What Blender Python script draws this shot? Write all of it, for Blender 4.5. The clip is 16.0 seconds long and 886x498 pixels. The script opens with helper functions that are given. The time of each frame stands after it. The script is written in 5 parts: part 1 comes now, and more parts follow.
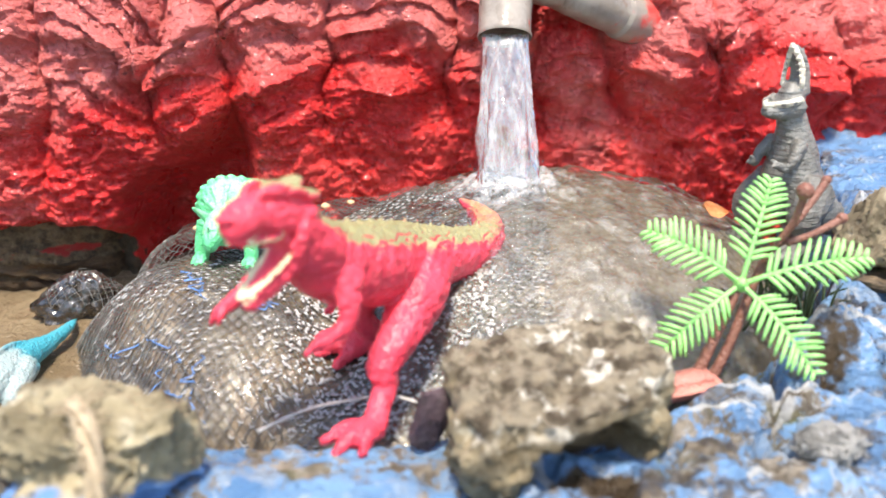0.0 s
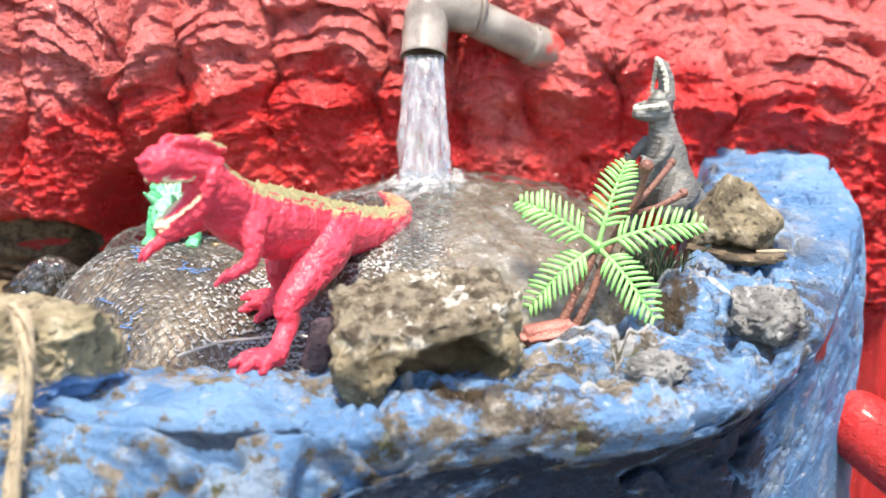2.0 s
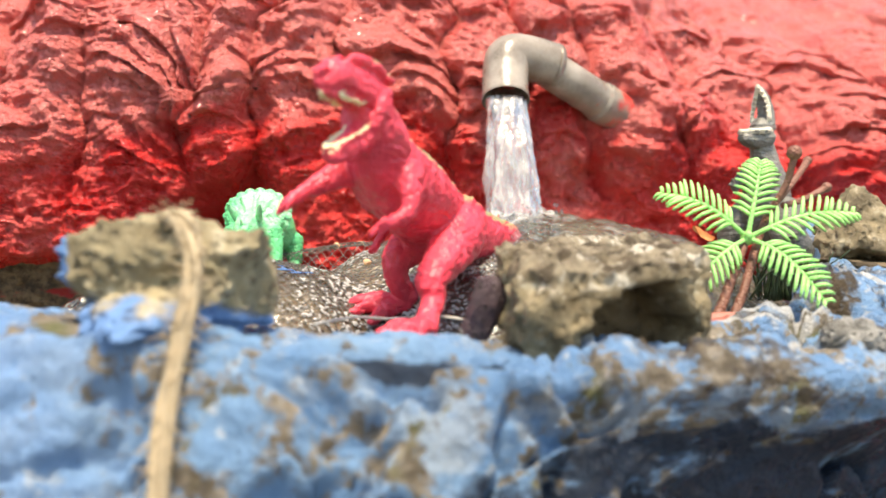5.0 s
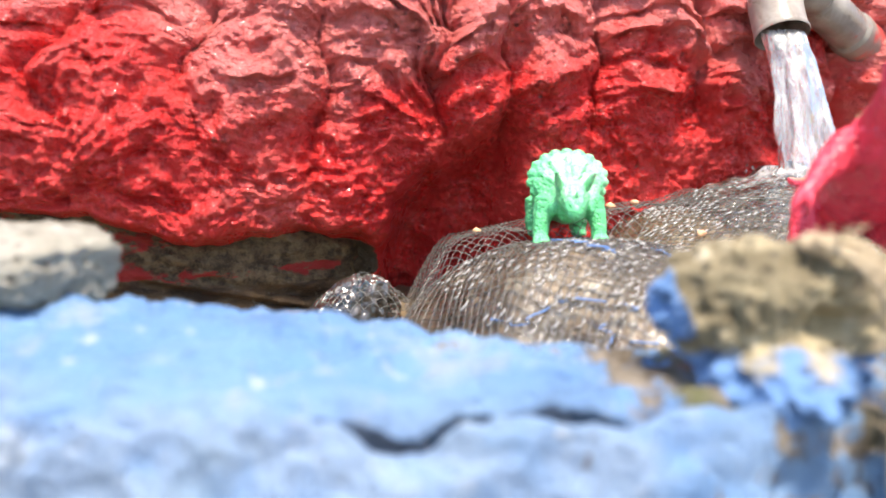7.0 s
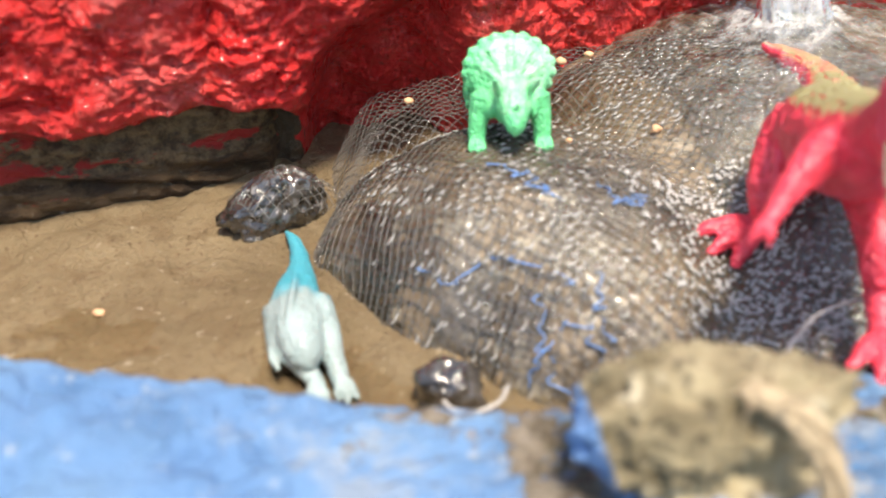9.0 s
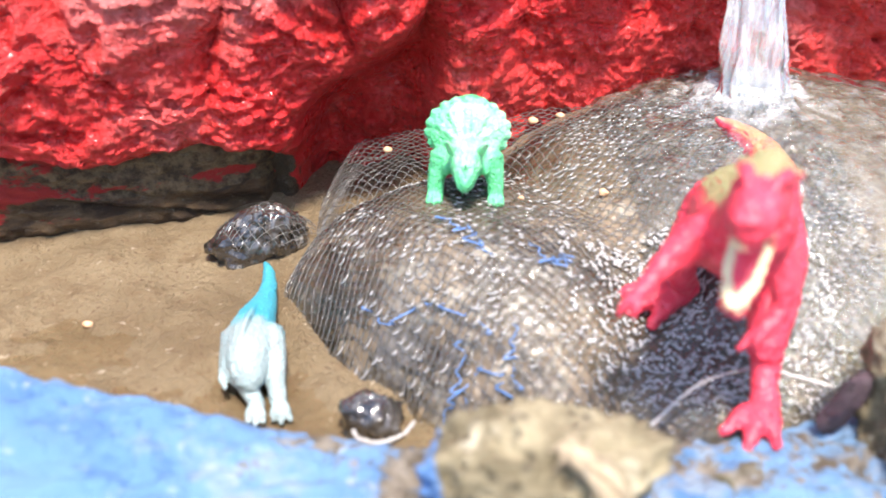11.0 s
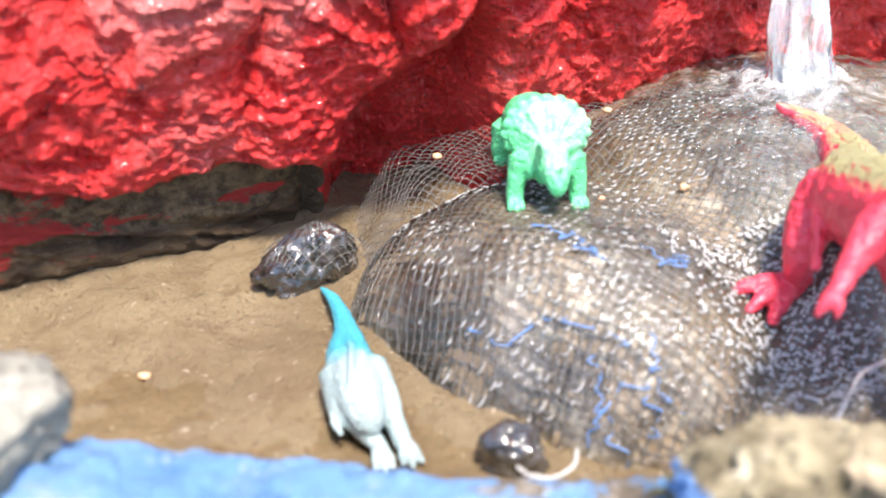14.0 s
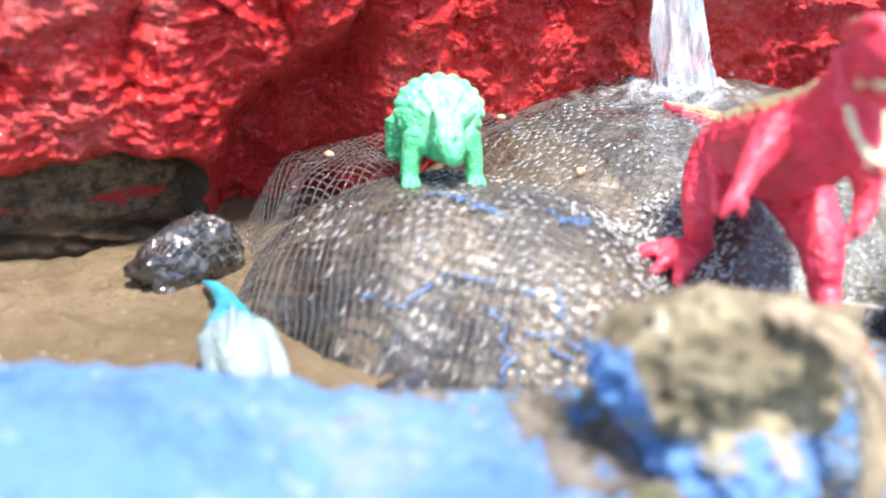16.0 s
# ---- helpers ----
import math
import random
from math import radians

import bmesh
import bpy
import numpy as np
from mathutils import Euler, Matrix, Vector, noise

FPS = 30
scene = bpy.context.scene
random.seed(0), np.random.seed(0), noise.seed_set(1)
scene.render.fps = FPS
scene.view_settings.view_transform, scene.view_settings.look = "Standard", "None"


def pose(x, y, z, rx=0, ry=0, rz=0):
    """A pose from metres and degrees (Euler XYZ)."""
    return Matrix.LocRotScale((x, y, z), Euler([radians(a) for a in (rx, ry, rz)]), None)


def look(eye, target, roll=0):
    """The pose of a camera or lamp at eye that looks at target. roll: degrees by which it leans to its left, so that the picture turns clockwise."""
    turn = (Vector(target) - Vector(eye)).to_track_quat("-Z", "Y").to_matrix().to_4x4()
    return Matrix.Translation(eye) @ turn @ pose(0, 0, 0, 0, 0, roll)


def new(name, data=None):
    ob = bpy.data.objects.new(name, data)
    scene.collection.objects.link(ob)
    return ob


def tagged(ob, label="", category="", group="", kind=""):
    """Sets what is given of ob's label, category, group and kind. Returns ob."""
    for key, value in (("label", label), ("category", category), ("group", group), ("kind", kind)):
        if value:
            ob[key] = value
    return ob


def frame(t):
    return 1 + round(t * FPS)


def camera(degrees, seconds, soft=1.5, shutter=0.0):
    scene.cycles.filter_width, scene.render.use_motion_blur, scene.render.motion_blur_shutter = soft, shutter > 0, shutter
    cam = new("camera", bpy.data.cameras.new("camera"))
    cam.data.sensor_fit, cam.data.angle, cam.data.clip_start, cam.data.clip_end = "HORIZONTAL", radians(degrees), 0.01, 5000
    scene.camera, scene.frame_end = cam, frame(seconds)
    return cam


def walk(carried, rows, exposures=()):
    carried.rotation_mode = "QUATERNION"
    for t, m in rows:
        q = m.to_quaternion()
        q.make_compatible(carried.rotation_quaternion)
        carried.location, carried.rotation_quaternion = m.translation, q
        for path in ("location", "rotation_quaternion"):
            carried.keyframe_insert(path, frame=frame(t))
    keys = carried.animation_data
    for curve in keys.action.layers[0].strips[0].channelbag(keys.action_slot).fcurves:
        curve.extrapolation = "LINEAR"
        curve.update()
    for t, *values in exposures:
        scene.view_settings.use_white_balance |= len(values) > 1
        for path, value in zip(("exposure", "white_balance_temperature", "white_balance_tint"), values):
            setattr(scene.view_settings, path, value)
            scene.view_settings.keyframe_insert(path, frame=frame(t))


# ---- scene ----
cam = camera(54.2, 16.0, soft=1.6)
PATH = [
    (0, (0.011, 0.012, 0.194), (-0.102, 1.907, -0.437), -0.4),
    (0.5, (0.028, 0.002, 0.19), (-0.079, 1.906, -0.415), -0.7),
    (1, (0.045, -0.01, 0.185), (-0.058, 1.899, -0.401), -0.8),
    (1.5, (0.054, -0.032, 0.184), (-0.055, 1.888, -0.366), -0.6),
    (2, (0.059, -0.053, 0.166), (-0.064, 1.889, -0.295), 0.1),
    (2.5, (0.08, -0.047, 0.135), (-0.095, 1.918, -0.194), 0.9),
    (3, (0.092, -0.043, 0.103), (-0.12, 1.935, -0.105), 0.9),
    (3.2, (0.094, -0.043, 0.096), (-0.12, 1.939, -0.065), 0.7),
    (5.3, (-0.059, -0.028, 0.069), (0.041, 1.97, 0.092), 1.0),
    (5.5, (-0.076, -0.025, 0.069), (0.046, 1.971, 0.09), 0.8),
    (6, (-0.122, -0.018, 0.075), (0.059, 1.974, 0.065), 0.6),
    (6.5, (-0.176, 0.003, 0.089), (0.052, 1.988, 0.02), 0.4),
    (7, (-0.209, 0.037, 0.099), (0.054, 2.008, -0.116), -0.0),
    (7.5, (-0.226, 0.072, 0.136), (0.077, 2.003, -0.288), -0.4),
    (8, (-0.211, 0.088, 0.159), (0.114, 1.937, -0.531), -0.8),
    (8.5, (-0.201, 0.089, 0.179), (0.122, 1.853, -0.705), -0.6),
    (9, (-0.186, 0.096, 0.19), (0.116, 1.798, -0.815), -0.2),
    (9.5, (-0.164, 0.104, 0.21), (0.102, 1.782, -0.845), -0.0),
    (9.7, (-0.154, 0.101, 0.203), (0.106, 1.811, -0.801), 0.6),
    (11.8, (-0.141, 0.061, 0.224), (-0.038, 1.811, -0.74), 0.7),
    (12, (-0.14, 0.061, 0.225), (-0.027, 1.814, -0.731), 0.6),
    (12.5, (-0.163, 0.051, 0.219), (0.008, 1.815, -0.707), 0.7),
    (13, (-0.201, 0.057, 0.215), (0.051, 1.816, -0.703), 0.4),
    (13.5, (-0.217, 0.073, 0.21), (0.135, 1.799, -0.737), 0.5),
    (14, (-0.223, 0.106, 0.205), (0.226, 1.798, -0.762), 1.8),
    (14.5, (-0.225, 0.12, 0.166), (0.353, 1.817, -0.721), 3.9),
    (15, (-0.23, 0.115, 0.142), (0.395, 1.827, -0.681), 4.3),
    (15.5, (-0.226, 0.106, 0.144), (0.421, 1.849, -0.594), 3.7),
    (16, (-0.221, 0.095, 0.142), (0.471, 1.859, -0.498), 3.0),
]
# the phone's own exposure and white balance drift a little: seconds, stops, kelvin, tint
STOPS = [(0, 0.89, 6900, 10), (3, 0.95, 7100, 10), (5.5, 0.80, 8300, 8), (7, 1.02, 7150, 12), (7.9, 1.09, 7000, 12), (8.5, 0.76, 7500, 10), (9.1, 0.72, 7500, 10),
         (9.7, 0.81, 7000, 11), (12, 1.19, 6600, 13), (14, 1.20, 6650, 12), (14.6, 1.20, 6550, 12), (15.2, 0.99, 6300, 10), (16, 1.15, 6350, 11)]
walk(cam, [(t, look(eye, target, roll)) for t, eye, target, roll in PATH], STOPS)

# the phone lens: a small opening, focused on the far half of the basin
cam.data.dof.use_dof = True
cam.data.dof.focus_distance = 0.40
cam.data.dof.aperture_fstop = 7.5

# ---- light ----
SUN_TO = Vector((0.03, -0.36, 0.93)).normalized()
world = bpy.data.worlds.new("sky")
scene.world = world
world.use_nodes = True
wn = world.node_tree
sky = wn.nodes.new("ShaderNodeTexSky")
sky.sky_type = "NISHITA"
sky.sun_disc = False
sky.sun_elevation = math.asin(SUN_TO.z)
sky.sun_rotation = math.atan2(SUN_TO.x, SUN_TO.y)
bg = wn.nodes["Background"]
bg.inputs["Strength"].default_value = 0.18
wn.links.new(sky.outputs["Color"], bg.inputs["Color"])
sun_data = bpy.data.lights.new("sun", "SUN")
sun_data.energy = 3.8
sun_data.angle = radians(10.0)
sun_data.color = (1.0, 0.93, 0.84)
sun = new("sun", sun_data)
sun.matrix_world = look(SUN_TO * 5, (0, 0, 0))


# ---- noise on arrays ----
def lattice(ix, iy, iz, seed):
    n = (ix * 73856093) ^ (iy * 19349663) ^ (iz * 83492791) ^ (seed * 2654435761)
    n = (n ^ (n >> 13)) * 1274126177
    n = n ^ (n >> 16)
    return (n & 0xFFFF) / 32767.5 - 1.0


def vnoise(x, y, z=0.0, seed=0):
    """Smooth value noise in -1..1 on arrays."""
    x, y, z = np.broadcast_arrays(np.asarray(x, float), np.asarray(y, float), np.asarray(z, float))
    fx, fy, fz = np.floor(x), np.floor(y), np.floor(z)
    ix, iy, iz = fx.astype(np.int64), fy.astype(np.int64), fz.astype(np.int64)
    u, v, w = x - fx, y - fy, z - fz
    u, v, w = [a * a * a * (a * (a * 6 - 15) + 10) for a in (u, v, w)]
    out = 0
    for dx in (0, 1):
        for dy in (0, 1):
            for dz in (0, 1):
                k = (u if dx else 1 - u) * (v if dy else 1 - v) * (w if dz else 1 - w)
                out = out + k * lattice(ix + dx, iy + dy, iz + dz, seed)
    return out


def fbm(x, y, z=0.0, octaves=4, seed=0, gain=0.5):
    out, amp = 0.0, 1.0
    for i in range(octaves):
        out = out + amp * vnoise(x, y, z, seed + 17 * i)
        x, y, z, amp = x * 2.03 + 3.1, y * 2.03 + 1.7, np.asarray(z) * 2.03 + 0.9, amp * gain
    return out


def smooth(a, b, x):
    t = np.clip((x - a) / (b - a), 0, 1)
    return t * t * (3 - 2 * t)


# ---- materials ----
class Nodes:
    """A short way to write node materials, in metres of the object's own space."""

    def __init__(self, name):
        self.mat = bpy.data.materials.new(name)
        self.mat.use_nodes = True
        self.tree = self.mat.node_tree
        self.bsdf = self.tree.nodes["Principled BSDF"]
        self.out = self.tree.nodes["Material Output"]
        self.coord = self.tree.nodes.new("ShaderNodeTexCoord").outputs["Object"]

    def node(self, kind, **sets):
        n = self.tree.nodes.new(kind)
        for key, value in sets.items():
            n.inputs[key.replace("_", " ")].default_value = value
        return n

    def link(self, a, b):
        self.tree.links.new(a, b)

    def noise(self, scale, detail=4.0, rough=0.55, stretch=(1, 1, 1), shift=(0, 0, 0), distort=0.0):
        m = self.tree.nodes.new("ShaderNodeMapping")
        m.inputs["Scale"].default_value = stretch
        m.inputs["Location"].default_value = shift
        self.link(self.coord, m.inputs["Vector"])
        n = self.node("ShaderNodeTexNoise", Scale=scale, Detail=detail, Roughness=rough, Distortion=distort)
        self.link(m.outputs["Vector"], n.inputs["Vector"])
        return n.outputs["Fac"]

    def cells(self, scale, feature="F1"):
        n = self.node("ShaderNodeTexVoronoi", Scale=scale)
        n.feature = feature
        self.link(self.coord, n.inputs["Vector"])
        return n.outputs["Distance"]

    def ramp(self, value, low, high):
        n = self.tree.nodes.new("ShaderNodeMapRange")
        n.interpolation_type = "SMOOTHSTEP"
        n.inputs["From Min"].default_value = low
        n.inputs["From Max"].default_value = high
        self.link(value, n.inputs["Value"])
        return n.outputs["Result"]

    def span(self, value, low, high):
        n = self.tree.nodes.new("ShaderNodeMapRange")
        n.inputs["To Min"].default_value = low
        n.inputs["To Max"].default_value = high
        self.link(value, n.inputs["Value"])
        return n.outputs["Result"]

    def math(self, op, a, b):
        n = self.tree.nodes.new("ShaderNodeMath")
        n.operation = op
        for i, v in enumerate((a, b)):
            if isinstance(v, (int, float)):
                n.inputs[i].default_value = v
            else:
                self.link(v, n.inputs[i])
        return n.outputs[0]

    def mix(self, fac, a, b):
        n = self.tree.nodes.new("ShaderNodeMix")
        n.data_type = "RGBA"
        for v, k in ((fac, 0), (a, 6), (b, 7)):
            if isinstance(v, tuple):
                n.inputs[k].default_value = (*v, 1.0)
            elif isinstance(v, (int, float)):
                n.inputs[k].default_value = v
            else:
                self.link(v, n.inputs[k])
        return n.outputs[2]

    def attr(self, name):
        n = self.tree.nodes.new("ShaderNodeAttribute")
        n.attribute_name = name
        return n.outputs["Fac"]

    def axis(self, which):
        n = self.tree.nodes.new("ShaderNodeSeparateXYZ")
        self.link(self.coord, n.inputs[0])
        return n.outputs[which]

    def bump(self, height, depth, strength=1.0, before=None):
        n = self.node("ShaderNodeBump", Strength=strength, Distance=depth)
        self.link(height, n.inputs["Height"])
        if before is not None:
            self.link(before, n.inputs["Normal"])
        return n.outputs["Normal"]

    def finish(self, color=None, rough=None, normal=None, **sets):
        for value, key in ((color, "Base Color"), (rough, "Roughness"), (normal, "Normal")):
            if value is None:
                continue
            if isinstance(value, tuple):
                self.bsdf.inputs[key].default_value = (*value, 1.0)
            elif isinstance(value, (int, float)):
                self.bsdf.inputs[key].default_value = value
            else:
                self.link(value, self.bsdf.inputs[key])
        for key, value in sets.items():
            self.bsdf.inputs[key.replace("_", " ")].default_value = value
        return self.mat


def red_paint_material():
    n = Nodes("red_paint_on_cement")
    stain_shade = n.noise(14, 5, 0.6)
    grain = n.noise(260, 5, 0.7)
    strokes = n.noise(150, 3, 0.6, stretch=(1, 1, 5))
    red = n.mix(n.ramp(stain_shade, 0.3, 0.7), (0.73, 0.020, 0.023), (0.86, 0.058, 0.053))
    # pink haze of the lit upper wall put into the colour, plus random patches
    pale_mix = n.math("ADD", n.math("MULTIPLY", n.attr("lit_pale"), 0.30), n.noise(11, 6, 0.68, shift=(2, 6, 1)))
    red = n.mix(n.math("MULTIPLY", n.ramp(pale_mix, 0.52, 0.76), 0.85), red, (0.80, 0.225, 0.205))
    red = n.mix(n.ramp(grain, 0.60, 0.80), red, (0.80, 0.12, 0.105))
    dots = n.ramp(n.cells(190), 0.30, 0.12)
    dots = n.math("MULTIPLY", dots, n.ramp(n.noise(30, 3, 0.6, shift=(4, 4, 4)), 0.58, 0.70))
    red = n.mix(dots, red, (0.16, 0.03, 0.025))
    cement = n.mix(n.noise(70, 4), (0.040, 0.028, 0.016), (0.17, 0.125, 0.075))
    bare = n.attr("bare")
    edge = n.math("ADD", bare, n.math("MULTIPLY", n.math("SUBTRACT", n.noise(48, 6, 0.68, stretch=(0.7, 1, 2.2)), 0.5), 0.9))
    edge = n.ramp(edge, 0.46, 0.54)
    chips = n.ramp(n.noise(38, 6, 0.7, shift=(3, 1, 2)), 0.70, 0.74)
    color = n.mix(n.math("MAXIMUM", edge, n.math("MULTIPLY", chips, 0.6)), red, cement)
    rough = n.math("ADD", n.span(n.ramp(n.noise(45, 4, 0.6), 0.35, 0.62), 0.17, 0.54), n.math("MULTIPLY", edge, 0.35))
    n.link(n.math("MULTIPLY", n.math("SUBTRACT", 1.0, edge), 0.24), n.bsdf.inputs["Coat Weight"])
    normal = n.bump(n.noise(620, 3, 0.7, shift=(1, 5, 2)), 0.0014, 0.8, n.bump(grain, 0.0044, 0.9, n.bump(strokes, 0.0036, 0.8, n.bump(n.math("SUBTRACT", 1.0, dots), 0.003, 0.9, n.bump(n.ramp(n.cells(330), 0.10, 0.45), 0.0016, 0.7)))))
    return n.finish(color, rough, normal, Specular_IOR_Level=0.38, Coat_Roughness=0.10)


def blue_paint_material():
    n = Nodes("blue_paint_on_cement")
    blue = n.mix(n.ramp(n.noise(18, 4), 0.35, 0.65), (0.10, 0.23, 0.44), (0.20, 0.36, 0.57))
    blue = n.mix(n.math("MULTIPLY", n.attr("worms"), n.ramp(n.noise(34, 5, 0.65, shift=(1, 2, 9)), 0.38, 0.6)), blue, (0.16, 0.31, 0.54))
    blue = n.mix(n.math("MULTIPLY", n.attr("pale"), n.ramp(n.noise(40, 4, 0.6, shift=(3, 3, 0)), 0.25, 0.6)), blue, (0.155, 0.32, 0.61))
    blue = n.mix(n.math("MULTIPLY", n.attr("pale_mix"), n.ramp(n.noise(28, 5, 0.62, shift=(7, 1, 0)), 0.3, 0.58)), blue, (0.38, 0.45, 0.53))
    blue = n.mix(n.ramp(n.noise(130, 4, 0.6), 0.6, 0.75), blue, (0.50, 0.55, 0.60))
    cement = n.mix(n.ramp(n.noise(110, 6, 0.7), 0.35, 0.7), (0.10, 0.078, 0.052), (0.36, 0.31, 0.25))
    cement = n.mix(n.ramp(n.noise(30, 3, shift=(5, 2, 0)), 0.55, 0.7), cement, (0.13, 0.14, 0.05))
    worn = n.math("ADD", n.attr("worn"), n.math("MULTIPLY", n.math("SUBTRACT", n.noise(72, 6, 0.72), 0.5), 2.2))
    worn = n.ramp(worn, 0.42, 0.58)
    dark = n.ramp(n.noise(24, 5, 0.6, shift=(1, 7, 3)), 0.60, 0.72)
    blue = n.mix(n.math("MULTIPLY", dark, 0.6), blue, (0.035, 0.10, 0.27))
    blue = n.mix(n.math("MULTIPLY", n.ramp(n.noise(33, 5, 0.65, shift=(5, 5, 3)), 0.54, 0.66), 0.55), blue, (0.40, 0.44, 0.47))
    color = n.mix(worn, blue, cement)
    moss = n.math("MULTIPLY", n.attr("worms"), n.ramp(n.noise(34, 6, 0.68, stretch=(0.6, 1.3, 1.3), shift=(6, 8, 2)), 0.50, 0.58))
    color = n.mix(n.math("MULTIPLY", moss, 0.92), color, n.mix(n.ramp(n.noise(120, 5, 0.65), 0.35, 0.65), (0.030, 0.022, 0.022), (0.15, 0.115, 0.075)))
    grit = n.math("MULTIPLY", n.attr("worms"), n.ramp(n.noise(125, 5, 0.65, shift=(2, 5, 1)), 0.55, 0.66))
    color = n.mix(n.math("MULTIPLY", grit, 0.7), color, (0.48, 0.50, 0.52))
    line = n.ramp(n.math("ADD", n.attr("ridge"), n.math("MULTIPLY", n.math("SUBTRACT", n.noise(160, 3), 0.5), 0.6)), 0.45, 0.65)
    color = n.mix(n.math("MULTIPLY", line, 0.8), color, (0.55, 0.55, 0.54))
    # brown blotches on the terrace, and shade painted under the crusty stone
    soil = n.math("ADD", n.attr("soil"), n.math("SUBTRACT", n.noise(70, 5, 0.65, shift=(1, 1, 6)), 0.5))
    color = n.mix(n.ramp(soil, 0.45, 0.62), color, n.mix(n.noise(90, 5), (0.022, 0.014, 0.008), (0.10, 0.065, 0.03)))
    # shade of the undercut front face and of the crack, painted navy-black
    rim_shade = n.math("ADD", n.attr("rim_shade"), n.math("MULTIPLY", n.math("SUBTRACT", n.noise(38, 6, 0.7, stretch=(0.7, 1.2, 1.6), shift=(9, 1, 2), distort=0.6), 0.5), 2.6))
    color = n.mix(n.ramp(rim_shade, 0.42, 0.72), color, n.mix(n.noise(80, 5, 0.65), (0.002, 0.006, 0.016), (0.020, 0.052, 0.11)))
    smear = n.math("ADD", n.attr("smear"), n.math("SUBTRACT", n.noise(90, 5, 0.65, stretch=(1, 1, 0.4)), 0.5))
    color = n.mix(n.ramp(smear, 0.45, 0.6), color, (0.45, 0.06, 0.055))
    rough = n.math("SUBTRACT", n.span(n.ramp(n.noise(60, 4), 0.3, 0.62), 0.32, 0.85), n.math("ADD", n.math("MULTIPLY", n.attr("worms"), 0.14), n.math("MULTIPLY", n.ramp(rim_shade, 0.42, 0.72), 0.25)))
    n.link(n.math("MULTIPLY", n.attr("worms"), 0.06), n.bsdf.inputs["Coat Weight"])
    n.bsdf.inputs["Coat Roughness"].default_value = 0.10
    normal = n.bump(n.noise(300, 6, 0.7), 0.0026, 0.9, n.bump(n.noise(95, 5, 0.66), 0.0062, 0.85))
    return n.finish(color, rough, normal)


def stone_material(name, dark, mid, light, scale=60.0, rough=(0.55, 0.85), bump=0.003, crust=None, paint=None):
    n = Nodes(name)
    color = n.mix(n.ramp(n.noise(scale, 6, 0.62), 0.32, 0.62), dark, mid)
    color = n.mix(n.ramp(n.noise(scale * 2.2, 5, 0.6, shift=(4, 4, 1)), 0.55, 0.72), color, light)
    if paint:
        low = n.math("ADD", n.math("MULTIPLY", n.axis(2), -60.0), n.math("SUBTRACT", n.math("MULTIPLY", n.noise(55, 4, 0.6, shift=(3, 3, 8)), 1.2), 0.20))
        side = n.math("MULTIPLY", n.math("MAXIMUM", n.math("SUBTRACT", n.math("MULTIPLY", n.axis(0), -1.0), 0.0240), 0.0), 150.0)
        low = n.math("ADD", low, side)
        color = n.mix(n.ramp(low, 0.55, 0.75), color, paint)
    if crust:
        color = n.mix(n.math("MULTIPLY", n.ramp(n.noise(scale * 0.55, 4, 0.6, shift=(1, 9, 4)), 0.56, 0.66), 0.85), color, crust)
    pits = n.ramp(n.cells(scale * 4.5), 0.05, 0.35)
    color = n.mix(pits, n.mix(0.6, color, (0.03, 0.025, 0.02)), color)
    normal = n.bump(n.noise(scale * 3.5, 6, 0.7), bump, 0.9, n.bump(pits, bump * 0.5, 0.7))
    return n.finish(color, n.span(n.noise(scale, 3), *rough), normal)


def wet_stone_material():
    n = Nodes("wet_brown_stone")
    color = n.mix(n.ramp(n.noise(22, 5, 0.6), 0.3, 0.7), (0.085, 0.060, 0.036), (0.28, 0.215, 0.145))
    color = n.mix(n.ramp(n.noise(85, 5, 0.65), 0.52, 0.75), color, (0.46, 0.405, 0.315))
    color = n.mix(n.ramp(n.noise(40, 5, 0.65, shift=(7, 3, 1)), 0.60, 0.75), color, (0.035, 0.027, 0.02))
    # paler towards the right: bright haze put into the stone's colour
    haze_pale = n.math("ADD", n.math("MULTIPLY", n.axis(0), 9.0), n.noise(30, 5, 0.6, shift=(2, 8, 1)))
    color = n.mix(n.math("MULTIPLY", n.ramp(haze_pale, -0.05, 0.60), 0.75), color, n.mix(n.noise(110, 5, 0.65), (0.13, 0.10, 0.068), (0.36, 0.305, 0.225)))
    wet = n.cells(330, "SMOOTH_F1")
    normal = n.bump(wet, 0.0010, 0.6, n.bump(n.noise(260, 4, 0.6), 0.0016, 0.6))
    return n.finish(color, n.span(n.ramp(n.noise(150, 4), 0.35, 0.62), 0.10, 0.48), normal, Coat_Weight=0.18, Coat_Roughness=0.08)


def sand_material():
    n = Nodes("wet_tan_sand")
    color = n.mix(n.ramp(n.noise(20, 4), 0.3, 0.7), (0.195, 0.138, 0.072), (0.295, 0.222, 0.128))
    color = n.mix(n.math("MULTIPLY", n.ramp(n.noise(75, 5, 0.65, shift=(2, 2, 2)), 0.48, 0.66), 0.7), color, (0.20, 0.135, 0.07))
    color = n.mix(n.ramp(n.noise(420, 3, 0.6), 0.58, 0.72), color, (0.16, 0.10, 0.055))
    color = n.mix(n.ramp(n.noise(260, 3, 0.6, shift=(4, 1, 0)), 0.64, 0.74), color, (0.48, 0.39, 0.28))
    normal = n.bump(n.noise(520, 4, 0.7), 0.0024, 1.0, n.bump(n.noise(110, 5, 0.65), 0.0050, 0.8))
    return n.finish(color, n.span(n.noise(50, 3), 0.5, 0.8), normal)


def soil_material():
    n = Nodes("dark_soil")
    color = n.mix(n.noise(9, 6, 0.65), (0.035, 0.028, 0.02), (0.13, 0.10, 0.07))
    return n.finish(color, 0.9, n.bump(n.noise(60, 6, 0.7), 0.01, 0.8))


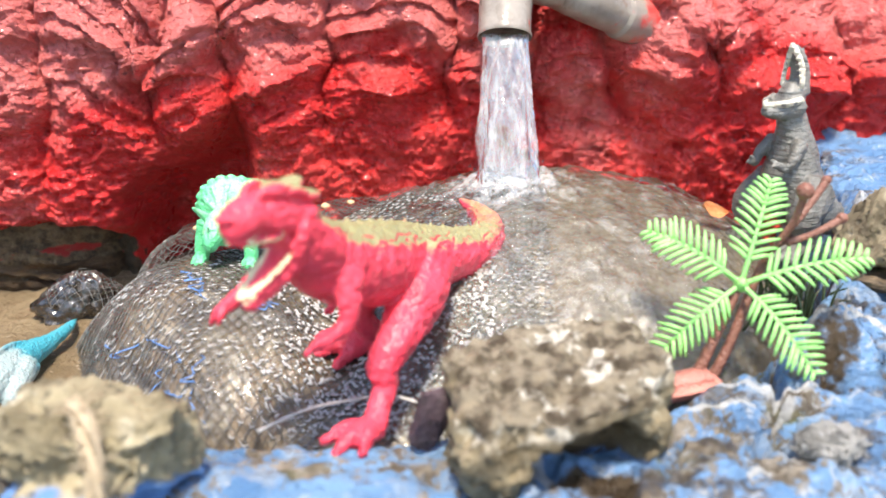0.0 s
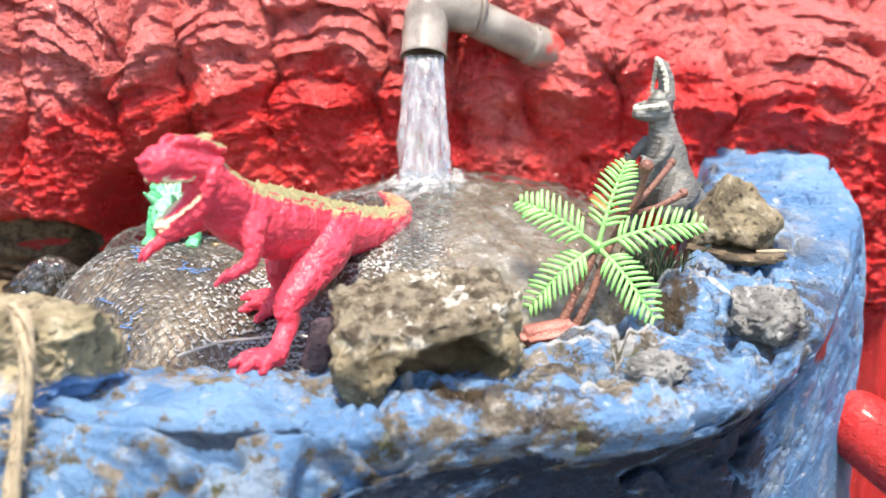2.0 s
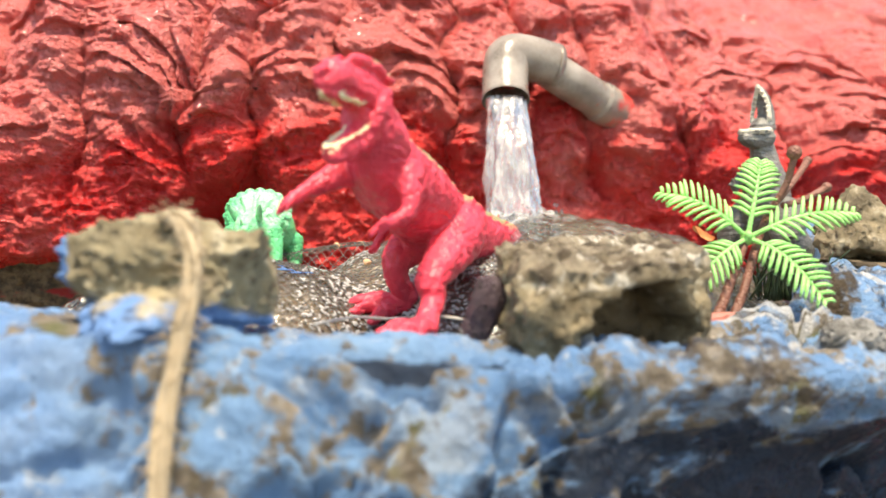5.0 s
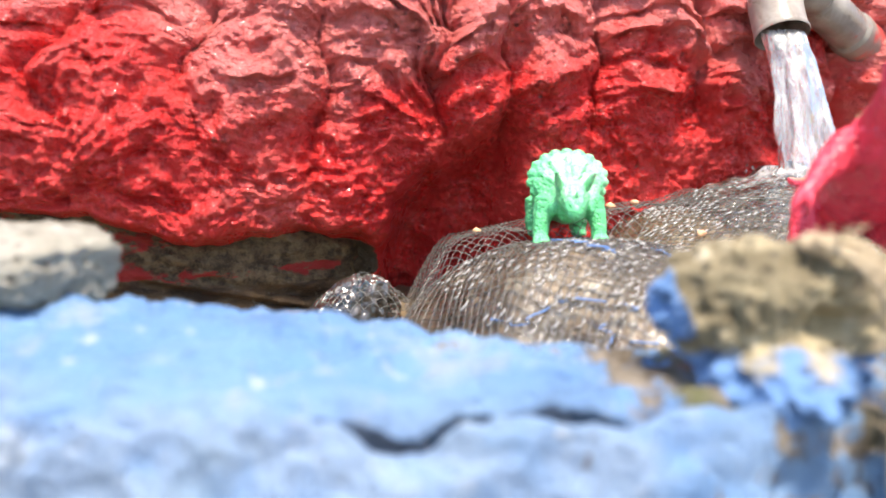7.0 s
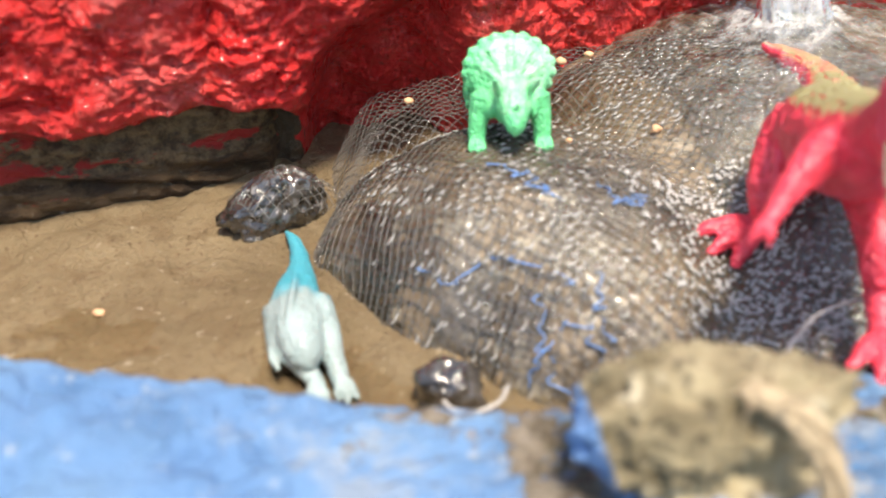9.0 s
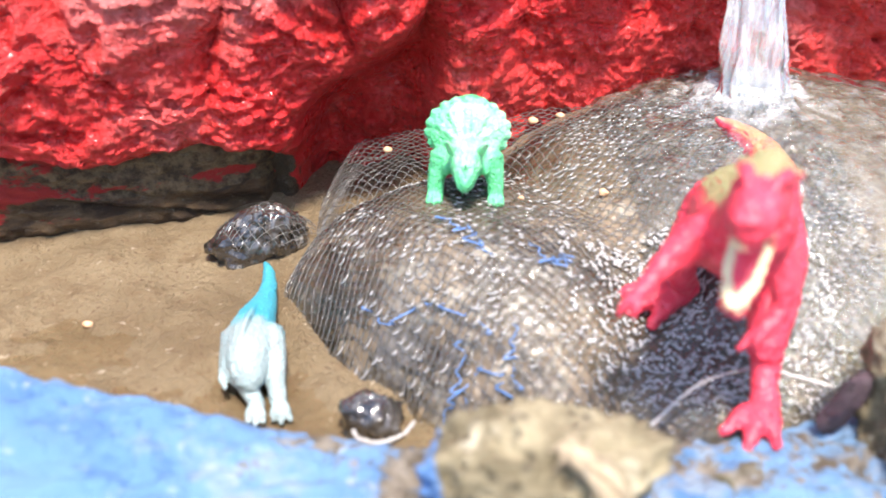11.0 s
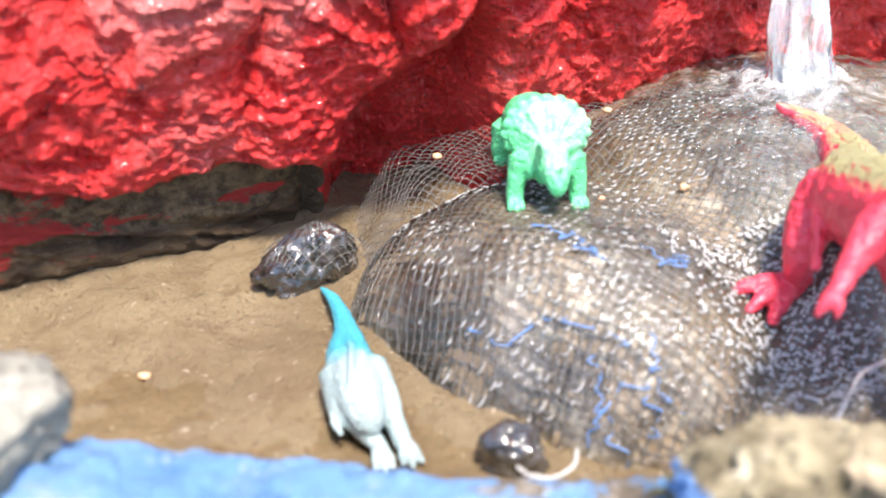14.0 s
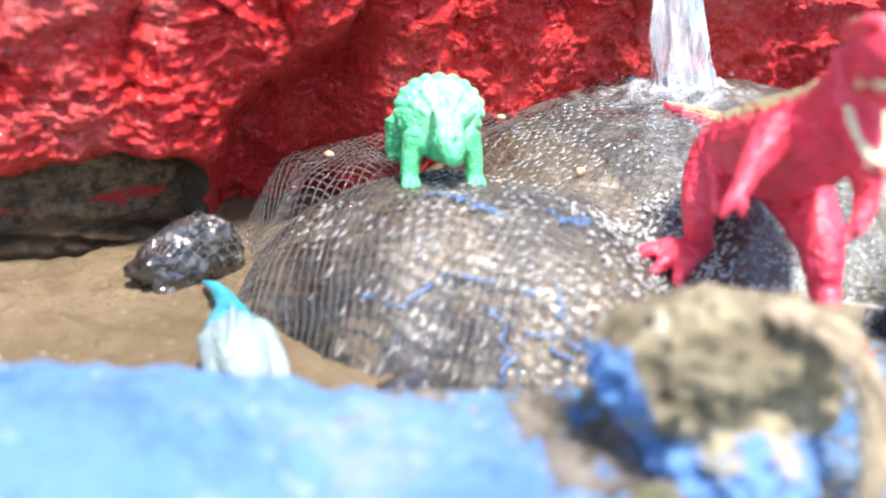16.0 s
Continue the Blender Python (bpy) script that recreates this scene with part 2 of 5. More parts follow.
def water_material(name, gloss, foam_low, foam_high, stretch=(1, 1, 1), scale=120.0, tint=(0.93, 0.95, 0.94), ripple=0.0012, foam_most=0.85):
    """Clear water: mostly let through, mirrored by Fresnel, with white froth where the noise is high."""
    n = Nodes(name)
    n.tree.nodes.remove(n.bsdf)
    waves = n.noise(scale, 4, 0.6, stretch=stretch)
    normal = n.bump(waves, ripple, 1.0, n.bump(n.noise(scale * 2.6, 3, 0.6, stretch=stretch), ripple * 0.5, 1.0))
    clear = n.node("ShaderNodeBsdfTransparent", Color=(*tint, 1))
    shine = n.node("ShaderNodeBsdfGlossy", Roughness=0.07)
    n.link(normal, shine.inputs["Normal"])
    fresnel = n.node("ShaderNodeFresnel", IOR=1.33)
    n.link(normal, fresnel.inputs["Normal"])
    amount = n.math("MINIMUM", n.math("ADD", n.math("MULTIPLY", fresnel.outputs[0], 1.0), gloss), 1.0)
    a = n.tree.nodes.new("ShaderNodeMixShader")
    n.link(amount, a.inputs[0])
    n.link(clear.outputs[0], a.inputs[1])
    n.link(shine.outputs[0], a.inputs[2])
    froth = n.node("ShaderNodeBsdfDiffuse", Color=(0.86, 0.85, 0.84, 1))
    n.link(normal, froth.inputs["Normal"])
    churn = n.math("ADD", n.noise(scale * 0.8, 5, 0.65, stretch=stretch, shift=(2, 5, 1)), n.math("MULTIPLY", n.attr("foam"), 0.38))
    fac = n.math("MULTIPLY", n.ramp(churn, foam_low, foam_high), n.math("ADD", n.math("MULTIPLY", n.attr("foam"), 0.5), foam_most))
    b = n.tree.nodes.new("ShaderNodeMixShader")
    n.link(fac, b.inputs[0])
    n.link(a.outputs[0], b.inputs[1])
    n.link(froth.outputs[0], b.inputs[2])
    n.link(b.outputs[0], n.out.inputs["Surface"])
    return n.mat


def plastic_material(name, base, second=None, third=None, rough=0.38, skin=700.0, depth=0.0006, glow=0.15, ribs=0.0):
    """Moulded soft plastic. 'tint' brushes the second colour on, 'trim' the third."""
    n = Nodes(name)
    shade = n.mix(n.ramp(n.noise(60, 4), 0.3, 0.7), tuple(c * 0.78 for c in base), tuple(min(0.9, c * 1.05 + 0.012) for c in base))
    color = shade
    if second:
        brushed = n.math("ADD", n.attr("tint"), n.math("MULTIPLY", n.math("SUBTRACT", n.noise(190, 4, 0.65), 0.5), 0.7))
        color = n.mix(n.ramp(brushed, 0.35, 0.75), color, second)
    if third:
        color = n.mix(n.ramp(n.attr("trim"), 0.4, 0.6), color, third)
    pebbles = n.ramp(n.cells(skin), 0.1, 0.6)
    normal = n.bump(pebbles, depth, 0.6, n.bump(n.noise(210, 4, 0.6, stretch=(1.6, 1.6, 0.7)), 0.0011, 0.55))
    if ribs:
        normal = n.bump(n.noise(420, 3, 0.5, stretch=(0.3, 0.3, 1.4)), ribs, 0.9, normal)
    return n.finish(color, n.span(n.noise(90, 3), rough - 0.08, rough + 0.12), normal, Subsurface_Weight=glow, Subsurface_Radius=(0.004, 0.0025, 0.0025), Subsurface_Scale=1.0)


def pvc_material():
    n = Nodes("weathered_grey_pvc")
    color = n.mix(n.ramp(n.noise(40, 5, 0.6), 0.35, 0.7), (0.22, 0.185, 0.155), (0.42, 0.37, 0.32))
    color = n.mix(n.ramp(n.noise(120, 4, 0.6, shift=(1, 2, 3)), 0.62, 0.75), color, (0.22, 0.15, 0.11))
    color = n.mix(n.ramp(n.noise(55, 4, 0.6, shift=(8, 2, 3)), 0.66, 0.72), color, (0.55, 0.10, 0.09))
    return n.finish(color, n.span(n.noise(70, 3), 0.18, 0.42), n.bump(n.noise(300, 4), 0.0005, 0.6))


def sleeve_material():
    n = Nodes("red_smeared_pvc")
    grey = n.mix(n.noise(60, 5, 0.6), (0.20, 0.17, 0.14), (0.40, 0.35, 0.30))
    smear = n.math("ADD", n.math("MULTIPLY", n.axis(0), 16.0), n.noise(55, 5, 0.65))
    color = n.mix(n.ramp(smear, 1.62, 1.85), grey, n.mix(n.noise(90, 4), (0.55, 0.03, 0.03), (0.75, 0.09, 0.08)))
    return n.finish(color, n.span(n.noise(70, 3), 0.25, 0.5), n.bump(n.noise(180, 4), 0.001, 0.6))


SLEEVE = sleeve_material()
RED = red_paint_material()
BLUE = blue_paint_material()
WET = wet_stone_material()
SAND = sand_material()
SOIL = soil_material()


def ledge_material():
    n = Nodes("stained_brown_ledge")
    strata = n.noise(85, 6, 0.72, stretch=(0.40, 1.0, 1.8), distort=0.5)
    brown = n.mix(n.ramp(strata, 0.34, 0.66), (0.040, 0.022, 0.010), (0.165, 0.102, 0.047))
    grey = n.mix(n.ramp(n.noise(190, 6, 0.72), 0.36, 0.62), (0.052, 0.034, 0.017), (0.22, 0.155, 0.082))
    band = n.math("ADD", n.attr("band"), n.math("MULTIPLY", n.math("SUBTRACT", n.noise(38, 5, 0.65, stretch=(0.6, 1, 2)), 0.5), 0.7))
    color = n.mix(n.ramp(band, 0.42, 0.58), brown, grey)
    color = n.mix(n.ramp(n.noise(240, 4, 0.65, shift=(3, 1, 1)), 0.60, 0.72), color, (0.21, 0.165, 0.11))
    streak = n.math("ADD", n.attr("streak"), n.math("MULTIPLY", n.math("SUBTRACT", n.noise(60, 6, 0.74, stretch=(0.5, 1.0, 1.6), shift=(1, 3, 5)), 0.5), 2.6))
    color = n.mix(n.ramp(streak, 0.40, 0.60), color, (0.42, 0.028, 0.022))
    normal = n.bump(n.noise(260, 6, 0.72), 0.0032, 0.9, n.bump(strata, 0.0040, 0.9))
    return n.finish(color, n.span(n.noise(60, 3), 0.45, 0.85), normal)


STAINED = ledge_material()
LEDGE = stone_material("damp_brown_cement", (0.05, 0.035, 0.022), (0.20, 0.145, 0.09), (0.33, 0.25, 0.16), 55)
def crusted_material():
    n = Nodes("crusted_pale_stone")
    color = n.mix(n.ramp(n.noise(55, 6, 0.65), 0.34, 0.62), (0.10, 0.073, 0.036), (0.30, 0.24, 0.145))
    color = n.mix(n.ramp(n.noise(140, 5, 0.6, shift=(4, 4, 1)), 0.56, 0.70), color, (0.52, 0.47, 0.36))
    nubs = n.mix(n.ramp(n.noise(150, 4, 0.6, shift=(2, 1, 7)), 0.36, 0.60), (0.055, 0.038, 0.020), (0.26, 0.215, 0.15))
    nubs = n.mix(n.ramp(n.noise(75, 5, 0.65, shift=(5, 1, 3)), 0.54, 0.62), nubs, (0.60, 0.56, 0.48))
    nubs = n.mix(n.ramp(n.noise(48, 5, 0.65, shift=(8, 3, 3)), 0.56, 0.66), nubs, (0.065, 0.042, 0.018))
    color = n.mix(n.attr("crust"), color, nubs)
    # shade of the stone's hollow, put into the colour as dark brown
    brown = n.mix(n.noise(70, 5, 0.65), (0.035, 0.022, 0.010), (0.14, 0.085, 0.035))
    color = n.mix(n.math("MULTIPLY", n.attr("stain_shade"), 0.85), color, brown)
    low = n.math("ADD", n.math("MULTIPLY", n.axis(2), -60.0), n.math("MULTIPLY", n.noise(45, 4, 0.6, shift=(3, 3, 8)), 1.3))
    color = n.mix(n.ramp(low, 1.55, 1.8), color, (0.12, 0.25, 0.50))
    pits = n.ramp(n.cells(210), 0.05, 0.35)
    normal = n.bump(n.noise(170, 6, 0.7), 0.003, 0.9, n.bump(pits, 0.0016, 0.7))
    return n.finish(color, n.span(n.noise(50, 3), 0.5, 0.85), normal)


CRUSTED = crusted_material()
TAN = stone_material("tan_rough_stone", (0.09, 0.068, 0.038), (0.31, 0.25, 0.155), (0.50, 0.44, 0.33), 50)
PALE = stone_material("pale_grey_stone", (0.19, 0.175, 0.14), (0.33, 0.31, 0.255), (0.45, 0.43, 0.375), 45, crust=(0.40, 0.38, 0.33))
CEMENT = stone_material("bare_grey_cement", (0.12, 0.115, 0.105), (0.36, 0.35, 0.33), (0.60, 0.59, 0.56), 75)
OLIVE = stone_material("tan_lumpy_stone", (0.12, 0.095, 0.05), (0.38, 0.32, 0.20), (0.56, 0.50, 0.37), 38, paint=(0.12, 0.25, 0.50))
def wet_black_material():
    n = Nodes("wet_black_stone")
    color = n.mix(n.ramp(n.noise(70, 5, 0.65), 0.35, 0.65), (0.018, 0.016, 0.014), (0.085, 0.075, 0.066))
    color = n.mix(n.ramp(n.noise(190, 4, 0.6, shift=(3, 2, 1)), 0.60, 0.72), color, (0.28, 0.26, 0.24))
    normal = n.bump(n.noise(150, 1.5, 0.5), 0.0042, 1.0, n.bump(n.cells(260, "SMOOTH_F1"), 0.0016, 0.8))
    return n.finish(color, 0.12, normal, Specular_IOR_Level=1.0, Coat_Weight=1.0, Coat_Roughness=0.05)


BLACK = wet_black_material()
SLATE = stone_material("purple_slate", (0.045, 0.028, 0.035), (0.10, 0.06, 0.075), (0.16, 0.11, 0.12), 70)
POOL = water_material("shallow_water", 0.0, 0.85, 0.95, scale=60, ripple=0.0008, tint=(0.95, 0.94, 0.92))
SHEET = water_material("running_water", 0.10, 0.48, 0.85, scale=170, ripple=0.0026, foam_most=0.26)
FALL = water_material("falling_water", 0.12, 0.24, 0.98, stretch=(1, 1, 0.07), scale=260, ripple=0.0010, foam_most=0.66)
FILM = water_material("net_film", 0.09, 0.90, 0.98, scale=420, ripple=0.0005, foam_most=0.0)
PVC = pvc_material()


def plain(name, color, rough=0.5, vary=0.25, scale=120.0, depth=0.0006, **sets):
    n = Nodes(name)
    c = n.mix(n.noise(scale, 5, 0.6), tuple(v * (1 - vary) for v in color), tuple(min(1, v * (1 + vary)) for v in color))
    return n.finish(c, rough, n.bump(n.noise(scale * 3, 4, 0.6), depth, 0.7), **sets)


NET = plain("black_nylon_net", (0.15, 0.145, 0.135), 0.20, 0.5, Specular_IOR_Level=0.8)
BLUE_THREAD = plain("blue_nylon_thread", (0.11, 0.25, 0.56), 0.35)
WHITE_THREAD = plain("white_string", (0.52, 0.50, 0.47), 0.6)
WEED = plain("wet_weed", (0.05, 0.075, 0.04), 0.12, 0.5)
ROPE = plain("frayed_hemp", (0.50, 0.40, 0.27), 0.85, 0.35, 300, 0.0015)
PEACH = plain("peach_crumb", (0.80, 0.48, 0.28), 0.7)
# opaque grey-white that stands for the sky's glint on water
GLINT_BEAD = plain("pale_glint_bead", (0.50, 0.49, 0.475), 0.08, 0.3, Specular_IOR_Level=0.9)
LEAF = plastic_material("lime_green_plastic", (0.36, 0.82, 0.25), rough=0.34, glow=0.25, skin=900, depth=0.0003)
BARK = plastic_material("brown_plastic", (0.26, 0.11, 0.075), rough=0.45, glow=0.05)
PINK = plastic_material("salmon_plastic", (0.62, 0.25, 0.20), rough=0.5, glow=0.1)
REX = plastic_material("crimson_toy_plastic", (0.84, 0.060, 0.105), (0.31, 0.285, 0.14), (0.78, 0.68, 0.42), rough=0.36, depth=0.00022)
GREY = plastic_material("grey_toy_plastic", (0.13, 0.125, 0.11), (0.24, 0.235, 0.215), (0.66, 0.62, 0.50), rough=0.4, glow=0.05, depth=0.0002, ribs=0.0014)
MINT = plastic_material("mint_green_toy_plastic", (0.13, 0.66, 0.29), (0.47, 0.83, 0.56), None, rough=0.36, glow=0.3)
CYAN = plastic_material("pale_cyan_toy_plastic", (0.36, 0.46, 0.46), (0.06, 0.38, 0.48), None, rough=0.36, glow=0.25)


# ---- building helpers ----
def mesh_of(name, verts, faces, mat, attrs=None, soft=True):
    me = bpy.data.meshes.new(name)
    me.from_pydata([tuple(v) for v in verts], [], faces)
    for key, values in (attrs or {}).items():
        a = me.attributes.new(key, "FLOAT", "POINT")
        a.data.foreach_set("value", np.asarray(values, np.float32).ravel())
    if soft:
        me.polygons.foreach_set("use_smooth", [True] * len(me.polygons))
    if mat:
        me.materials.append(mat)
    me.update()
    return me


def sheet_mesh(name, P, mat, attrs=None, wrap=False):
    """A mesh from an array of points (rows, columns, 3); wrap joins the last column to the first."""
    r, c = P.shape[:2]
    idx = np.arange(r * c).reshape(r, c)
    if wrap:
        idx = np.concatenate([idx, idx[:, :1]], axis=1)
    q = np.stack([idx[:-1, :-1], idx[:-1, 1:], idx[1:, 1:], idx[1:, :-1]], axis=-1).reshape(-1, 4)
    return mesh_of(name, P.reshape(-1, 3), q.tolist(), mat, attrs)


def part(name, me, parent=None, label=""):
    ob = new(name, me)
    if parent is not None:
        ob.parent = parent
    return tagged(ob, label) if label else ob


def base(name, x, y, z, **tags):
    ob = new(name)
    ob.location = (x, y, z)
    ob.empty_display_size = 0.01
    return tagged(ob, **tags)


def glide(points, count):
    """Points of a smooth curve (Catmull-Rom) through rows of any width."""
    p = np.array(points, float)
    p = np.vstack([2 * p[0] - p[1], p, 2 * p[-1] - p[-2]])
    out = []
    n = len(p) - 3
    for s in np.linspace(0, n - 1e-6, count):
        i = int(s)
        t = s - i
        a, b, c, d = p[i:i + 4]
        out.append(0.5 * (2 * b + (c - a) * t + (2 * a - 5 * b + 4 * c - d) * t * t + (3 * b - a - 3 * c + d) * t ** 3))
    return np.array(out)


def tube_points(path, seg=10, squash=1.0, caps=True):
    """Verts and faces of a tube along rows of x, y, z, radius."""
    path = np.asarray(path, float)
    n = len(path)
    verts, faces = [], []
    side = None
    for i in range(n):
        d = Vector(path[min(i + 1, n - 1), :3] - path[max(i - 1, 0), :3]).normalized()
        if side is None:
            side = d.cross(Vector((0, 0, 1)))
            if side.length < 0.15:
                side = d.cross(Vector((1, 0, 0)))
        side = (side - d * side.dot(d)).normalized()
        up = side.cross(d)
        for k in range(seg):
            a = 2 * math.pi * k / seg
            verts.append(Vector(path[i, :3]) + (side * math.cos(a) * squash + up * math.sin(a)) * path[i, 3])
    for i in range(n - 1):
        for k in range(seg):
            a, b = i * seg + k, i * seg + (k + 1) % seg
            faces.append((a, b, b + seg, a + seg))
    if caps:
        faces.append(tuple(range(seg - 1, -1, -1)))
        faces.append(tuple(range((n - 1) * seg, n * seg)))
    return verts, faces


def join(pieces):
    verts, faces = [], []
    for v, f in pieces:
        k = len(verts)
        verts += [tuple(p) for p in v]
        faces += [tuple(i + k for i in g) for g in f]
    return verts, faces


def limb(points, count=14, seg=12, squash=1.0):
    """A rounded limb through rows of x, y, z, radius."""
    p = glide(points, count)
    p[:, 3] = np.maximum(p[:, 3], 0.0002)
    first, last = p[0].copy(), p[-1].copy()
    first[:3] -= (p[1, :3] - p[0, :3]) / max(1e-9, np.linalg.norm(p[1, :3] - p[0, :3])) * p[0, 3] * 0.6
    last[:3] += (p[-1, :3] - p[-2, :3]) / max(1e-9, np.linalg.norm(p[-1, :3] - p[-2, :3])) * p[-1, 3] * 0.6
    first[3] *= 0.45
    last[3] *= 0.45
    return tube_points(np.vstack([first, p, last]), seg, squash)


def blob(c, r, turn=(0, 0, 0)):
    bm = bmesh.new()
    bmesh.ops.create_icosphere(bm, subdivisions=3, radius=1.0, matrix=pose(*c, *turn) @ Matrix.Diagonal((*r, 1)))
    v = [p.co.copy() for p in bm.verts]
    f = [tuple(q.index for q in g.verts) for g in bm.faces]
    bm.free()
    return v, f


def fused(name, pieces, voxel, mat, paint=None, rounds=3, crinkle=0.0):
    """One closed skin round all the pieces. paint gives (tint, trim) from places and normals."""
    verts, faces = join(pieces)
    tmp = new("tmp", mesh_of("tmp", verts, faces, None))
    mod = tmp.modifiers.new("skin", "REMESH")
    mod.mode, mod.voxel_size = "VOXEL", voxel
    sm = tmp.modifiers.new("soft", "SMOOTH")
    sm.factor, sm.iterations = 0.5, rounds
    got = bpy.data.meshes.new_from_object(tmp.evaluated_get(bpy.context.evaluated_depsgraph_get()))
    old = tmp.data
    bpy.data.objects.remove(tmp)
    bpy.data.meshes.remove(old)
    got.name = name
    if crinkle:
        n = len(got.vertices)
        co, no = np.empty(n * 3, np.float32), np.empty(n * 3, np.float32)
        got.vertices.foreach_get("co", co)
        got.vertex_normals.foreach_get("vector", no)
        p = co.reshape(-1, 3).astype(float)
        rise = fbm(p[:, 0] * 300, p[:, 1] * 300, p[:, 2] * 300, 3, 5) - 1.2 * smooth(0.25, 0.0, np.abs(fbm(p[:, 0] * 150, p[:, 1] * 150, p[:, 2] * 190, 2, 8)))
        got.vertices.foreach_set("co", (p + no.reshape(-1, 3) * (rise * crinkle)[:, None]).astype(np.float32).ravel())
        got.update()
    got.polygons.foreach_set("use_smooth", [True] * len(got.polygons))
    got.materials.clear()
    got.materials.append(mat)
    if paint:
        n = len(got.vertices)
        co, no = np.empty(n * 3, np.float32), np.empty(n * 3, np.float32)
        got.vertices.foreach_get("co", co)
        got.vertex_normals.foreach_get("vector", no)
        for key, values in zip(("tint", "trim"), paint(co.reshape(-1, 3), no.reshape(-1, 3))):
            a = got.attributes.new(key, "FLOAT", "POINT")
            a.data.foreach_set("value", np.asarray(values, np.float32))
    return got


def rock_mesh(name, size, seed, mat, rough=0.22, level=5, cut=None, lumps=1.6):
    """A broken stone: a sphere pushed about by noise, with flattened facets."""
    bm = bmesh.new()
    bmesh.ops.create_icosphere(bm, subdivisions=level, radius=1.0)
    p = np.array([v.co for v in bm.verts])
    faces = [tuple(q.index for q in g.verts) for g in bm.faces]
    bm.free()
    rng = np.random.RandomState(seed)
    for _ in range(9):
        d = rng.normal(size=3)
        d /= np.linalg.norm(d)
        over = np.maximum(0, p @ d - rng.uniform(0.62, 0.85))
        p = p - over[:, None] * d * 0.85
    r = 1 + rough * fbm(p[:, 0] * lumps + seed, p[:, 1] * lumps, p[:, 2] * lumps, 5, seed, 0.55)
    r = r - 0.10 * np.abs(vnoise(p[:, 0] * 5, p[:, 1] * 5, p[:, 2] * 5 + seed, seed + 3))
    r = r + 0.035 * fbm(p[:, 0] * 14, p[:, 1] * 14, p[:, 2] * 14, 3, seed + 5)
    p = p * r[:, None]
    if cut is not None:
        p = cut(p)
    return mesh_of(name, p * np.array(size), faces, mat)


# ---- the ground far round ----
g = 60
xs = np.concatenate([-np.geomspace(300, 0.6, 24), np.linspace(-0.5, 0.5, g), np.geomspace(0.6, 300, 24)])
X, Y = np.meshgrid(xs, xs)
Z = -0.16 + 0.012 * fbm(X * 8, Y * 8, 0, 4, 3) * (np.abs(X) < 3) * (np.abs(Y) < 3)
tagged(part("ground", sheet_mesh("ground", np.stack([X, Y, Z], -1), SOIL)), "dark bare soil round the little basin", "ground", kind="structure")


